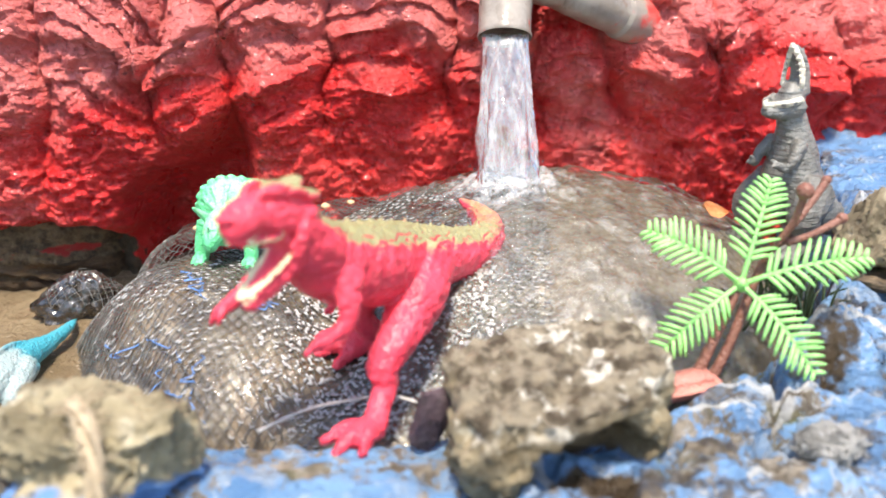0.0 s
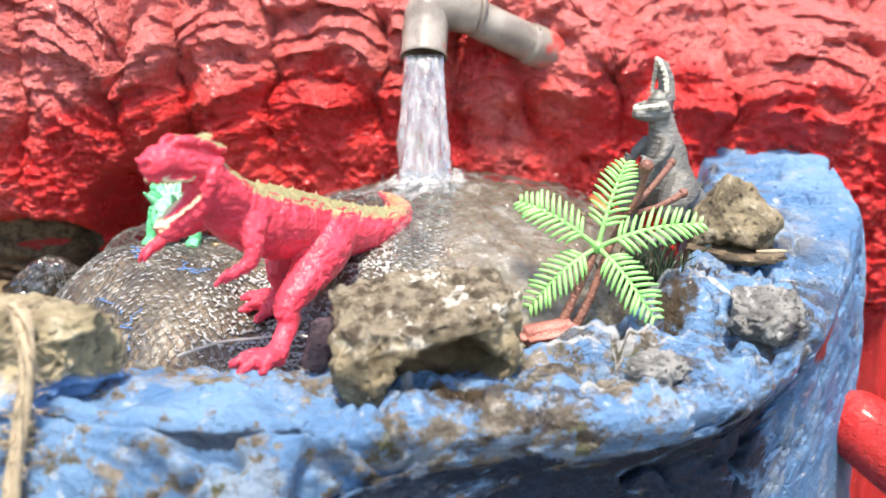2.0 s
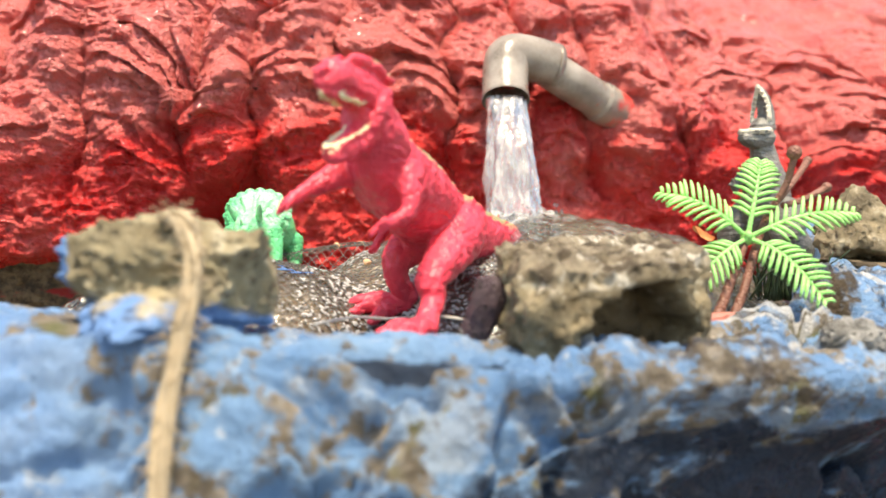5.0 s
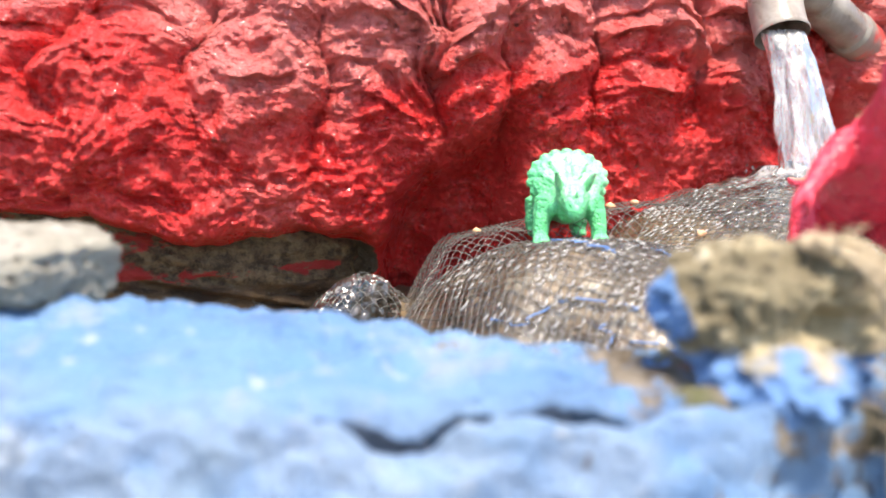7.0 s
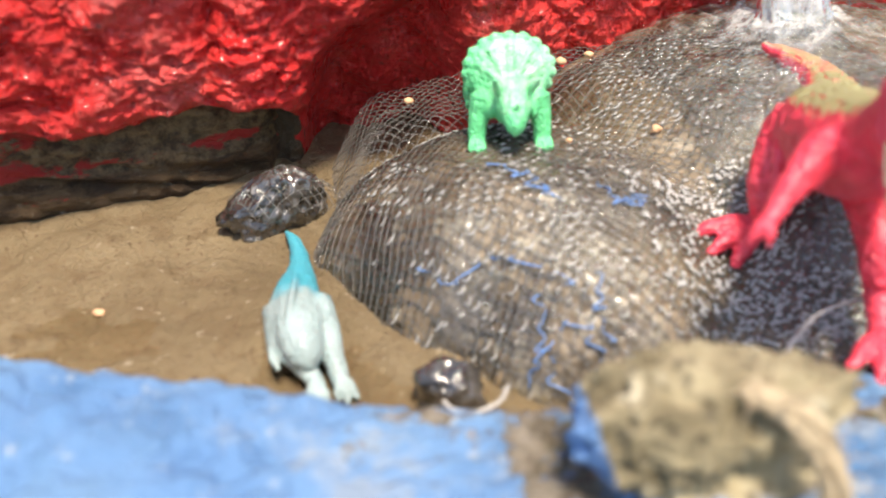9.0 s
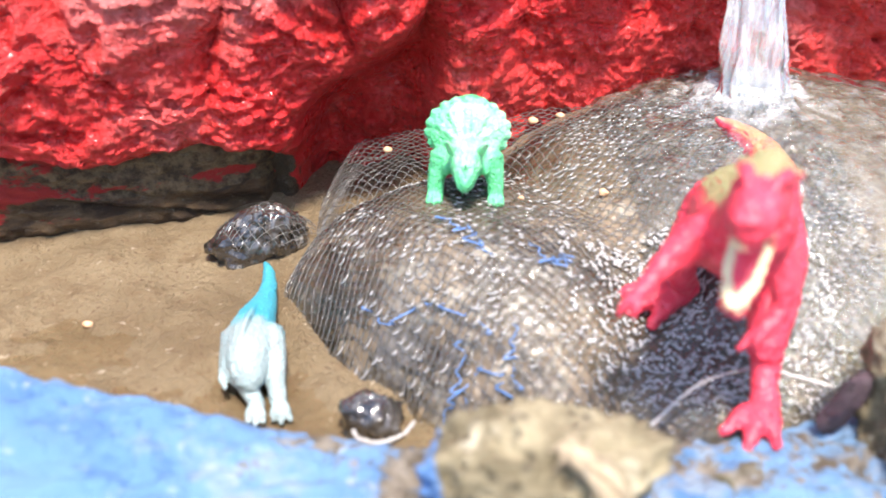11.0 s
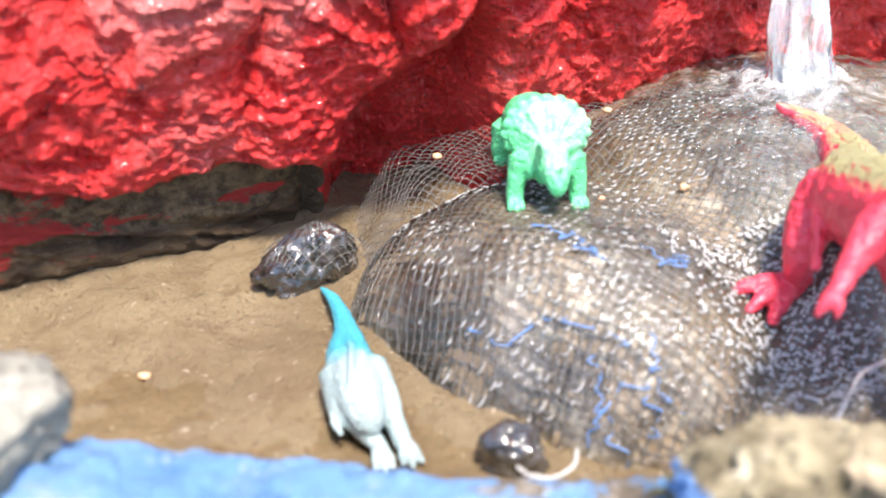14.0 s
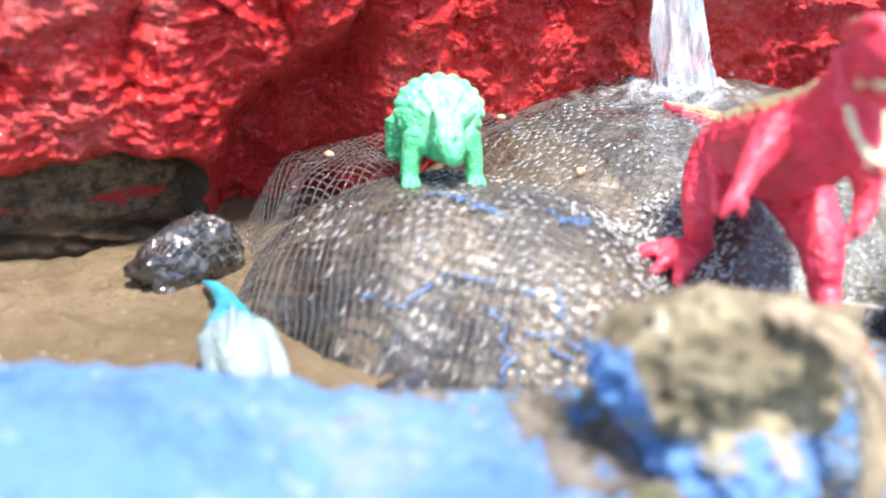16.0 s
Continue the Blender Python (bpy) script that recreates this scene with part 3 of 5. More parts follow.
# ---- the red wall ----
def wall_mesh():
    x = np.concatenate([np.linspace(-0.52, -0.345, 60, endpoint=False), np.linspace(-0.345, 0.335, 1000, endpoint=False), np.linspace(0.335, 0.60, 90)])
    z = np.concatenate([np.linspace(-0.02, 0.235, 400, endpoint=False), np.linspace(0.235, 0.46, 70)])
    X, Z = np.meshgrid(x, z)
    # the face stands upright and overhangs its own foot; only the crown leans back
    y0 = np.interp(x, (-0.52, -0.303, -0.25, -0.21, -0.17, -0.136, -0.107, -0.05, 0.0, 0.06, 0.10, 0.19, 0.30, 0.60), (0.34, 0.397, 0.406, 0.418, 0.424, 0.428, 0.441, 0.463, 0.475, 0.489, 0.491, 0.495, 0.49, 0.46))
    y0 = np.convolve(np.pad(y0, 12, "edge"), np.ones(25) / 25, "valid")
    back = np.interp(z, (-0.02, 0.02, 0.05, 0.07, 0.10, 0.13, 0.17, 0.19, 0.22, 0.30, 0.46), (0.028, 0.025, 0.018, 0.011, 0.003, 0.0, 0.001, 0.005, 0.022, 0.10, 0.30))
    Y = y0[None, :] + back[:, None] + 0.0125 + 0.003 * np.exp(-((Z - 0.085) / 0.03) ** 2) * smooth(-0.20, -0.25, X)
    Y += smooth(0.10, 0.20, X) * np.maximum(0, Z - 0.125) * 0.75
    Y += smooth(-0.215, -0.27, X) * np.maximum(0, Z - 0.112) * 0.55
    Y -= 0.026 * np.exp(-((X - 0.122) / 0.028) ** 2 - ((Z - 0.151) / 0.024) ** 2)
    hole = smooth(-0.190, -0.170, X + 0.004 * vnoise(Z * 60, X * 20, 0, 37)) * smooth(-0.105, -0.135, X) * smooth(0.006, -0.028, Z - 0.080 - 0.75 * (X + 0.18))
    Y += 0.048 * hole
    Y -= 0.008 * np.exp(-((X + 0.205 + 0.25 * (Z - 0.08)) / 0.016) ** 2 - ((Z - 0.078) / 0.024) ** 2)
    Y += 0.016 * np.exp(-((X - 0.075) / 0.038) ** 2 - ((Z - 0.112) / 0.030) ** 2)
    Y += 0.016 * np.exp(-((X - 0.215) / 0.030) ** 2 - ((Z - 0.105) / 0.022) ** 2)
    foot = np.interp(x, (-0.52, -0.31, -0.28, -0.24, -0.195, -0.165, -0.125, -0.110, 0.6), (0.076, 0.066, 0.062, 0.059, 0.056, 0.052, 0.040, 0.0, 0.0))
    foot = foot + 0.0025 * fbm(x * 45, 0 * x, 0, 3, 8)
    under = smooth(0.008, -0.004, Z - foot)
    Y += 0.006 * under
    # broad lumps, then columns between gullies, each with brow-like trowel ledges one over another
    Y -= 0.0075 * fbm(X * 13, Z * 10, 0, 2, 21)
    rng = np.random.RandomState(12)
    edges = np.array([-0.66, -0.60, -0.52, -0.45, -0.385, -0.321, -0.268, -0.213, -0.151, -0.108, -0.058, -0.012, 0.036, 0.088, 0.150, 0.212, 0.290, 0.36, 0.43, 0.50, 0.57, 0.66])
    wx = X + 0.018 * fbm(X * 10, Z * 16, 0, 3, 33) + 0.12 * (Z - 0.145) * (0.6 + vnoise(X * 5, 0 * Z, 0, 35))
    col = np.clip(np.searchsorted(edges, wx) - 1, 0, len(edges) - 2)
    left, right = edges[col], edges[col + 1]
    f = (wx - left) / (right - left)
    gully = np.abs(2 * f - 1)
    Y -= 0.0125 * (1 - gully ** 3.2 * (0.25 + 0.75 * smooth(0.085, 0.13, Z + 0.02 * vnoise(X * 17, Z * 3, 0, 36))))
    n = len(edges)
    lam, tilt, bow, phase, peak = rng.uniform(0.0125, 0.0185, n), rng.uniform(-0.45, 0.35, n), rng.uniform(12, 26, n), rng.uniform(0, 1, n), rng.uniform(-0.2, 0.2, n)
    dx = (f - 0.5 - peak[col]) * (right - left)
    s = (Z + bow[col] * dx * dx + tilt[col] * dx + 0.0070 * fbm(X * 34, Z * 38, 0, 4, 51)) / lam[col] + phase[col]
    row = np.floor(s)
    size = 0.45 + 0.75 * (0.5 + 0.5 * lattice(row.astype(np.int64), col.astype(np.int64), 0 * col, 77))
    s = s - row
    saw = np.where(s < 0.30, smooth(0, 0.30, s), ((1 - s) / 0.70) ** 0.8)
    power = (0.07 + 0.93 * smooth(0.085, 0.125, Z + 0.03 * vnoise(X * 14, Z * 5, 0, 53))) * smooth(-0.85, 0.05, fbm(X * 24, Z * 24, 0, 2, 55)) * (1 - 0.55 * smooth(-0.09, -0.02, X) * smooth(0.135, 0.11, Z))
    H = saw * size * power * (1 - 0.6 * gully ** 4) * (1 - 0.45 * smooth(0.20, 0.28, Z))
    H = H * (0.65 + 0.5 * smooth(-0.5, 0.5, fbm(X * 70, Z * 90, 6, 3, 56)))
    big = (Z + 0.6 * bow[col] * dx * dx + 0.5 * tilt[col] * dx + 0.013 * fbm(X * 16, Z * 18, 3, 3, 52)) / (lam[col] * 2.3) + 2.7 * phase[col]
    big = big % 1.0
    brow = np.where(big < 0.38, smooth(0, 0.38, big), (1 - big) / 0.62) * (0.35 + 0.65 * power)
    # fine combing that runs with the strokes, and small strokes across
    comb = np.abs((s * 5 + 0.8 * fbm(X * 70, Z * 70, 2, 2, 58)) % 1.0 - 0.5) * power * smooth(-0.4, 0.4, vnoise(X * 30, Z * 30, 4, 60))
    s2 = (Z * 1.2 + 18 * dx * dx - tilt[col] * dx + 0.004 * fbm(X * 60, Z * 60, 3, 2, 57)) / 0.0065 % 1.0
    H2 = np.where(s2 < 0.2, s2 / 0.2, (1 - s2) / 0.8) * power * smooth(-0.1, 0.5, vnoise(X * 40, Z * 40, 0, 59))
    painted = 1 - under
    calm = 1 - 0.5 * smooth(-0.13, -0.20, X)
    Y -= (0.0100 * calm * H + 0.0098 * calm * (0.35 + 0.65 * smooth(0.085, 0.125, Z)) * (brow - 0.3) + 0.0018 * H2 + 0.0012 * comb + (0.0011 + 0.0029 * smooth(0.10, 0.14, Z)) * fbm(X * 50, Z * 62, 0, 5, 41, 0.62)) * (0.6 + 0.4 * painted)
    Y += 0.0024 * smooth(0.5, 0.8, vnoise(X * 95, Z * 120, 0, 44))
    low = smooth(0.14, 0.10, Z)
    Y -= (0.0010 + 0.0012 * low) * fbm(X * 210, Z * 260, 0, 2, 43) + 0.0011 * low * fbm(X * 70, Z * 62, 0, 3, 45) - 0.003 * low * smooth(0.5, 0.75, vnoise(X * 130, Z * 150, 0, 49))
    flat = 0.95 * under * smooth(-0.180, -0.195, X)
    Y = Y * (1 - flat) + (y0[None, :] + 0.043 + 0.0016 * fbm(X * 120, Z * 160, 0, 3, 65)) * flat
    Z2 = Z + 0.0035 * fbm(X * 30, Z * 30, 5, 3, 47) - 0.0018 * H * painted
    bare = smooth(0.010, -0.010, Z - foot) * smooth(-0.178, -0.190, X)
    bare = bare - 0.42 * np.exp(-((Z - foot + 0.014 + 0.003 * vnoise(X * 40, 0 * Z, 0, 67)) / 0.0030) ** 2) * (bare > 0.5)
    bare = np.maximum(bare, 0.62 * np.exp(-((X - 0.24) / 0.03) ** 2 - ((Z - 0.085) / 0.025) ** 2))
    bare = np.maximum(bare, 0.40 * np.exp(-((X - 0.072) / 0.018) ** 2 - ((Z - 0.112) / 0.016) ** 2))
    # grows with height, where sunlight is painted in as pink
    lit_pale = smooth(0.10, 0.19, Z + 0.02 * fbm(X * 10, Z * 10, 3, 3, 69))
    # close it with ends, a top, a back and a foot in the soil
    P = np.stack([X, Y, Z2], -1)
    foot_row, top_row = P[:1].copy(), P[-1:].copy()
    foot_row[..., 2] = -0.18
    top_row[..., 1] = 1.15
    back_row = top_row.copy()
    back_row[..., 2] = -0.18
    P = np.concatenate([foot_row, P, top_row, back_row], 0)
    ends = [P[:, :1].copy(), P[:, -1:].copy()]
    for e in ends:
        e[..., 1] = 1.15
    P = np.concatenate([ends[0], P, ends[1]], 1)
    bare, lit_pale = [np.pad(k, ((1, 2), (1, 1)), "edge") for k in (bare, lit_pale)]
    return sheet_mesh("wall_back", P[:, ::-1], RED, {"bare": bare[:, ::-1], "lit_pale": lit_pale[:, ::-1]})


wall = part("wall_back", wall_mesh())
tagged(wall, "rough cement rock wall painted glossy red with trowel ridges", "wall", kind="structure")

# brown cement foot under the red paint
xs = np.linspace(-0.52, -0.180, 300)
us = np.linspace(0, 1, 60)
X, U = np.meshgrid(xs, us)
lead = np.interp(xs, (-0.52, -0.33, -0.303, -0.285, -0.25, -0.223, -0.200, -0.180), (0.355, 0.412, 0.422, 0.428, 0.437, 0.445, 0.454, 0.492))
Y = lead + 0.008 * smooth(0.35, 0.0, U) + 0.0016 * fbm(X * 30, U * 3, 0, 4, 61) - 0.0045 * np.abs(fbm(X * 9, U * 7 + 25 * X, 1, 3, 62)) - 0.0013 * fbm(X * 160, U * 11, 2, 3, 60)
Z = 0.012 + (0.056 + 0.014 * smooth(-0.27, -0.34, X)) * U + 0.002 * vnoise(X * 14, 0 * X, 0, 64) * U + 0 * Y
band = smooth(0.48, 0.64, U + 0.06 * vnoise(X * 12, 0 * X, 0, 68))
streak = 0.60 * np.exp(-((U - 0.60 - 0.06 * vnoise(X * 9, 0 * X, 0, 66) - 1.2 * (X + 0.25)) / 0.055) ** 2) + 0.36 * smooth(-0.25, -0.32, X)
tagged(part("ledge", sheet_mesh("ledge", np.stack([X, Y, Z], -1), STAINED, {"band": band, "streak": streak})), "damp brown cement foot streaked with red below the wall", "ledge", kind="structure")


# ---- sand, boulder and water heights ----
RIM = [  # inner x, y, outer x, y, inner z, outer z, run of the outer slope
    (-0.52, 0.42, -0.47, 0.310, 0.066, 0.058, 0.020),
    (-0.36, 0.333, -0.33, 0.235, 0.066, 0.056, 0.020),
    (-0.27, 0.290, -0.25, 0.212, 0.063, 0.052, 0.010),
    (-0.20, 0.270, -0.19, 0.205, 0.056, 0.048, 0.010),
    (-0.133, 0.257, -0.12, 0.202, 0.049, 0.046, 0.010),
    (-0.05, 0.264, -0.035, 0.206, 0.042, 0.043, 0.008),
    (0.03, 0.283, 0.045, 0.228, 0.043, 0.040, -0.010),
    (0.10, 0.302, 0.128, 0.248, 0.048, 0.036, -0.022),
    (0.150, 0.350, 0.190, 0.298, 0.070, 0.050, -0.012),
    (0.172, 0.400, 0.243, 0.392, 0.079, 0.080, 0.004),
    (0.185, 0.460, 0.260, 0.455, 0.086, 0.088, 0.008),
    (0.190, 0.540, 0.268, 0.55, 0.100, 0.110, 0.010),
]
INNER = np.array(RIM)


def inner_line(x):
    """The inner edge of the front rim, as y over x."""
    return np.interp(x, INNER[:8, 0], INNER[:8, 1])


def sand_height(x, y):
    return 0.018 + 0.05 * np.maximum(0, y - 0.28) + 0.0022 * fbm(x * 26, y * 26, 0, 4, 71) + 0.0010 * fbm(x * 110, y * 110, 0, 3, 73)


def boulder_height(x, y):
    q1 = ((x + 0.110) / 0.082) ** 2 + ((y - 0.362) / 0.086) ** 2
    q2 = ((x - 0.035) / 0.150) ** 2 + ((y - 0.430) / 0.150) ** 2
    q3 = ((x + 0.02) / 0.075) ** 2 + ((y - 0.315) / 0.045) ** 2
    h1 = 0.066 * np.sign(1 - q1) * np.abs(1 - q1) ** 0.40
    out = -0.773 * (x + 0.179) - 0.634 * (y - 0.352) + 0.003 * vnoise(x * 40, y * 40, 0, 83)
    h1 = h1 * smooth(0.006, -0.045, out) ** 0.4
    h2 = 0.089 * np.sign(1 - q2) * np.abs(1 - q2) ** 0.52
    h3 = 0.037 * np.sign(1 - q3) * np.abs(1 - q3) ** 0.5
    k = 260.0
    h = np.log(np.exp(k * np.clip(h1, -0.05, 1)) + np.exp(k * np.clip(h2, -0.05, 1)) + np.exp(k * np.clip(h3, -0.05, 1))) / k
    return h + 0.0022 * fbm(x * 32, y * 32, 0, 3, 81)


def net_height(x, y):
    h = boulder_height(x, y)
    lift = 0.058 + 0.16 * (x + 0.165) + 0.002 * vnoise(x * 60, y * 60, 0, 5)
    lift = lift * smooth(-0.186, -0.150, x) ** 0.6 * smooth(0.380, 0.408, y)
    return np.maximum(h, lift) + 0.0012


def inside_grid(x0, x1, nx, ny, back):
    """A grid over the basin, from just under the rim's inner edge to the back."""
    X, V = np.meshgrid(np.linspace(x0, x1, nx), np.linspace(0, 1, ny))
    near = inner_line(X) - 0.02
    return X, near + (back - near) * V


X, Y = inside_grid(-0.50, 0.06, 300, 160, 0.52)
tagged(part("floor", sheet_mesh("floor", np.stack([X, Y, sand_height(X, Y)], -1), SAND)), "damp tan sand on the bottom of the basin", "sand", kind="structure")

X, Y = inside_grid(-0.205, 0.150, 300, 240, 0.56)
Z = boulder_height(X, Y) + 0.0007 * fbm(X * 160, Y * 160, 0, 3, 85)
tagged(part("boulder", sheet_mesh("boulder", np.stack([X, Y, np.maximum(Z, 0.0)], -1), WET)), "wet brown boulder under a black net", "rock")

X, Y = inside_grid(-0.32, 0.14, 90, 60, 0.50)
Z = 0.0205 + 0.0004 * fbm(X * 60, Y * 60, 0, 2, 87)
tagged(part("water", sheet_mesh("water", np.stack([X, Y, Z], -1), POOL)), "shallow clear water over sand in the basin", "water", kind="structure")

xs, ys = np.linspace(-0.045, 0.165, 220), np.linspace(0.285, 0.478, 200)
X, Y = np.meshgrid(xs, ys)
away = np.hypot(X - 0.02, Y - 0.432)
fade = smooth(-0.045, -0.005, X)
Z = boulder_height(X, Y) + 0.0006 + fade * (0.0022 + 0.0020 * fbm(X * 75, Y * 60, 0, 3, 91) + 0.0012 * np.sin(away * 420 + 2 * fbm(X * 40, Y * 40, 0, 2, 92)) * np.exp(-away / 0.05))
Z += 0.006 * np.exp(-((away - 0.018) / 0.010) ** 2) * (0.6 + 0.5 * vnoise(X * 120, Y * 120, 0, 93))
tagged(part("water_sheet", sheet_mesh("water_sheet", np.stack([X, Y, Z], -1), SHEET, {"foam": 0.8 * np.exp(-(np.hypot(X - 0.016, (Y - 0.428) * 1.1) / 0.027) ** 2)})), "rippling sheet of water running over the boulder", "water", kind="structure")


# ---- the blue rim ----
def rim_mesh():
    ns, nu = 700, 200
    k = glide(RIM, ns)
    inner, outer = k[:, 0:2], k[:, 2:4]
    zi, zo, run = k[:, 4], k[:, 5], k[:, 6]
    out = outer - inner
    width = np.linalg.norm(out, axis=1)
    out = out / width[:, None]
    u = np.linspace(0, 1, nu)
    # stations across: foot of the inner wall, inner edge, top, crest, slope, foot outside
    st = np.array([0.0, 0.12, 0.17, 0.31, 0.47, 0.53, 0.63, 1.0])
    off = np.stack([0 * run - 0.012, 0 * run - 0.003, 0 * run + 0.004, width * 0.5, width, width + 0.0015, width + run, width + np.where(run > 0, run * 3.2, run * 2.6) - 0.004], 1)
    hz = np.stack([0 * zi - 0.01, zi - 0.010, zi, 0.5 * (zi + zo) + 0.001, zo - 0.001, zo - 0.011, zo - 0.034, 0 * zi - 0.17], 1)
    D = np.stack([np.interp(u, st, off[i]) for i in range(ns)])
    H = np.stack([np.interp(u, st, hz[i]) for i in range(ns)])
    ker = np.hanning(23)
    ker /= ker.sum()
    D = np.stack([np.convolve(np.pad(r, 11, "edge"), ker, "valid") for r in D])
    H = np.stack([np.convolve(np.pad(r, 11, "edge"), ker, "valid") for r in H])
    X = inner[:, :1] + out[:, :1] * D
    Y = inner[:, 1:] + out[:, 1:] * D
    right = smooth(-0.02, 0.08, X)
    lump = (0.0022 + 0.0026 * right) * fbm(X * (30 - 8 * right), Y * 38, H * 46, 4, 101) + 0.0016 * fbm(X * 130, Y * 130, H * 130, 3, 103)
    strata = np.abs(fbm(X * 13 + 30 * H * right + 0.4 * fbm(Y * 20, X * 20, 0, 2, 7), Y * 62, H * 40, 3, 107))
    slant = np.abs(fbm((X + 0.6 * H) * 9, (H - 0.35 * X) * 34 + 0.7 * fbm(X * 25, H * 25, 0, 3, 9), Y * 9, 4, 115))
    facing = smooth(0.40, 0.52, u)[None, :] * smooth(0.17, 0.13, X) * smooth(-0.16, -0.10, X)
    strata = strata * (1 - facing) + slant * facing
    lump = lump * (1 - 0.5 * facing)
    lump = lump - 0.0075 * right * (1 - facing) * smooth(0.16, 0.0, np.abs(fbm(X * 30, Y * 42, H * 20, 3, 109)))
    lump = lump + (0.0025 + 0.0105 * np.maximum(right * (1 - 0.55 * facing), 0.45 * facing)) * (smooth(0.02, 0.26, strata) - 0.75)
    lump = lump * (1 - 0.55 * smooth(0.185, 0.215, X)) * (1 - 0.55 * smooth(0.45, 0.56, u)[None, :] * smooth(0.15, 0.19, X))
    lump = lump * (1 - 0.6 * smooth(0.012, -0.03, H))
    # one long crack where the top tier ends and the front slab begins
    wander = 0.0020 * vnoise(np.linspace(0, 22, ns), 0, 0, 5) + 0.0012 * vnoise(np.linspace(0, 70, ns), 0, 0, 6)
    along = D - width[:, None] + 0.0030 - wander[:, None]
    stretch = smooth(-0.235, -0.19, X) * smooth(0.03, -0.02, X)
    lump = lump - 0.0050 * np.exp(-(along / 0.0014) ** 2) * stretch
    lump = lump + 0.0022 * np.exp(-((along + 0.006) / 0.0035) ** 2) * stretch + 0.0015 * np.exp(-((along - 0.006) / 0.004) ** 2) * stretch
    # crusty ridges and knobs on the right-hand top, and a hollow under the crusty stone
    top = smooth(-0.05, 0.03, X) * smooth(0.22, 0.18, X) * smooth(0.58, 0.48, u)[None, :] * smooth(0.12, 0.2, u)[None, :]
    bend = 0.010 * fbm(X * 22, Y * 22, 0, 2, 117)
    ridge = smooth(0.12, 0.03, np.abs(fbm((X + bend) * 15, (Y + bend - 0.25 * X) * 44, 0, 2, 119))) * top * smooth(-0.15, 0.25, vnoise(X * 35, Y * 35, 0, 120)) * smooth(0.46, 0.40, u)[None, :]
    lump = lump + 0.0026 * ridge + top * (0.0030 * (smooth(-0.2, 0.5, fbm(X * 62, Y * 75, 0, 3, 122)) - 0.5) + 0.0014 * fbm(X * 170, Y * 170, 0, 2, 123))
    # a short trench with a pale lip, and one loose pale ridge behind it
    reach = smooth(0.070, 0.084, X) * smooth(0.124, 0.110, X)
    across = Y - 0.275 - 0.12 * (X - 0.1) - 0.0015 * vnoise(X * 120, 0 * X, 0, 125)
    lump = lump - 0.0075 * np.exp(-(across / 0.0042) ** 2) * reach
    lip = np.exp(-((across - 0.0072) / 0.0016) ** 2) * reach
    lip = np.maximum(lip, np.exp(-((Y - 0.329 + 1.1 * (X - 0.143) + 0.001 * vnoise(X * 150, 0 * X, 0, 126)) / 0.0017) ** 2) * smooth(0.138, 0.143, X) * smooth(0.166, 0.160, X))
    lump = lump + 0.0020 * lip
    ridge = np.maximum(ridge, lip)
    # the crusty stone's shade on the rim, put into the colour
    soil = np.exp(-((X - 0.044) / 0.018) ** 2 - ((Y - 0.243) / 0.010) ** 2) * smooth(0.50, 0.42, u)[None, :]
    lump = lump - 0.005 * soil
    soil = np.maximum(soil, 0.56 * np.exp(-((X - 0.135) / 0.036) ** 2 - ((Y - 0.312) / 0.028) ** 2) * top)
    edge = smooth(0.0, 0.16, u)[None, :]
    Z = H + lump * edge
    slope = smooth(0.45, 0.56, u)[None, :]
    X = X + out[:, :1] * lump * slope * (1.0 + 0.6 * right * smooth(0.18, 0.13, X))
    Y = Y + out[:, 1:] * lump * slope * (1.0 + 0.6 * right * smooth(0.18, 0.13, X))
    worn = 0.04 * right + 0.30 * fbm(X * 12, Y * 12, 0, 2, 111) + 0.15 * np.exp(-((X - 0.12) / 0.05) ** 2 - ((Y - 0.31) / 0.03) ** 2)
    worn = worn + 0.10 * smooth(-0.02, 0.06, X) * smooth(0.22, 0.17, X) + 0.18 - 0.5 * np.exp(-((X - 0.225) / 0.035) ** 2) * smooth(0.36, 0.42, Y) - 0.25 * smooth(-0.16, -0.24, X) + 0.25 * smooth(0.20, 0.0, u)[None, :]
    worn = worn + 0.26 * smooth(0.40, 0.52, u)[None, :] * np.exp(-((X + 0.065) / 0.050) ** 2)
    worn = worn + 0.25 * np.exp(-((X + 0.128) / 0.030) ** 2) * smooth(0.52, 0.42, u)[None, :]
    # navy-black below the right-hand lip stands for the undercut's shade
    rim_shade = 0.98 * smooth(-0.05 - 0.03 * smooth(0.03, 0.0, H), 0.08 - 0.04 * smooth(0.03, 0.0, H), X) * smooth(0.51, 0.60, u)[None, :] * smooth(0.20, 0.165, X) - 0.1
    # the crack's shade, painted along its line
    rim_shade = np.maximum(rim_shade, 1.1 * np.exp(-(along / 0.0013) ** 2) * stretch)
    pale_mix = 0.5 * smooth(0.40, 0.52, u)[None, :] * smooth(-0.09, -0.15, X)
    pale = smooth(-0.06, -0.16, X) * (0.55 + 0.45 * smooth(0.3, 0.5, u)[None, :])
    smear = 0.8 * np.exp(-((X - 0.212) / 0.010) ** 2 - ((H - 0.035) / 0.018) ** 2) * smooth(0.45, 0.5, u)[None, :]
    worms = smooth(-0.05, 0.06, X) * smooth(0.24, 0.18, X) * smooth(0.60, 0.53, u)[None, :]
    return sheet_mesh("basin_rim", np.stack([X, Y, Z], -1)[::-1], BLUE, {"worn": worn[::-1], "rim_shade": rim_shade[::-1], "worms": worms[::-1], "ridge": ridge[::-1], "soil": soil[::-1], "smear": smear[::-1], "pale": pale[::-1], "pale_mix": pale_mix[::-1]})


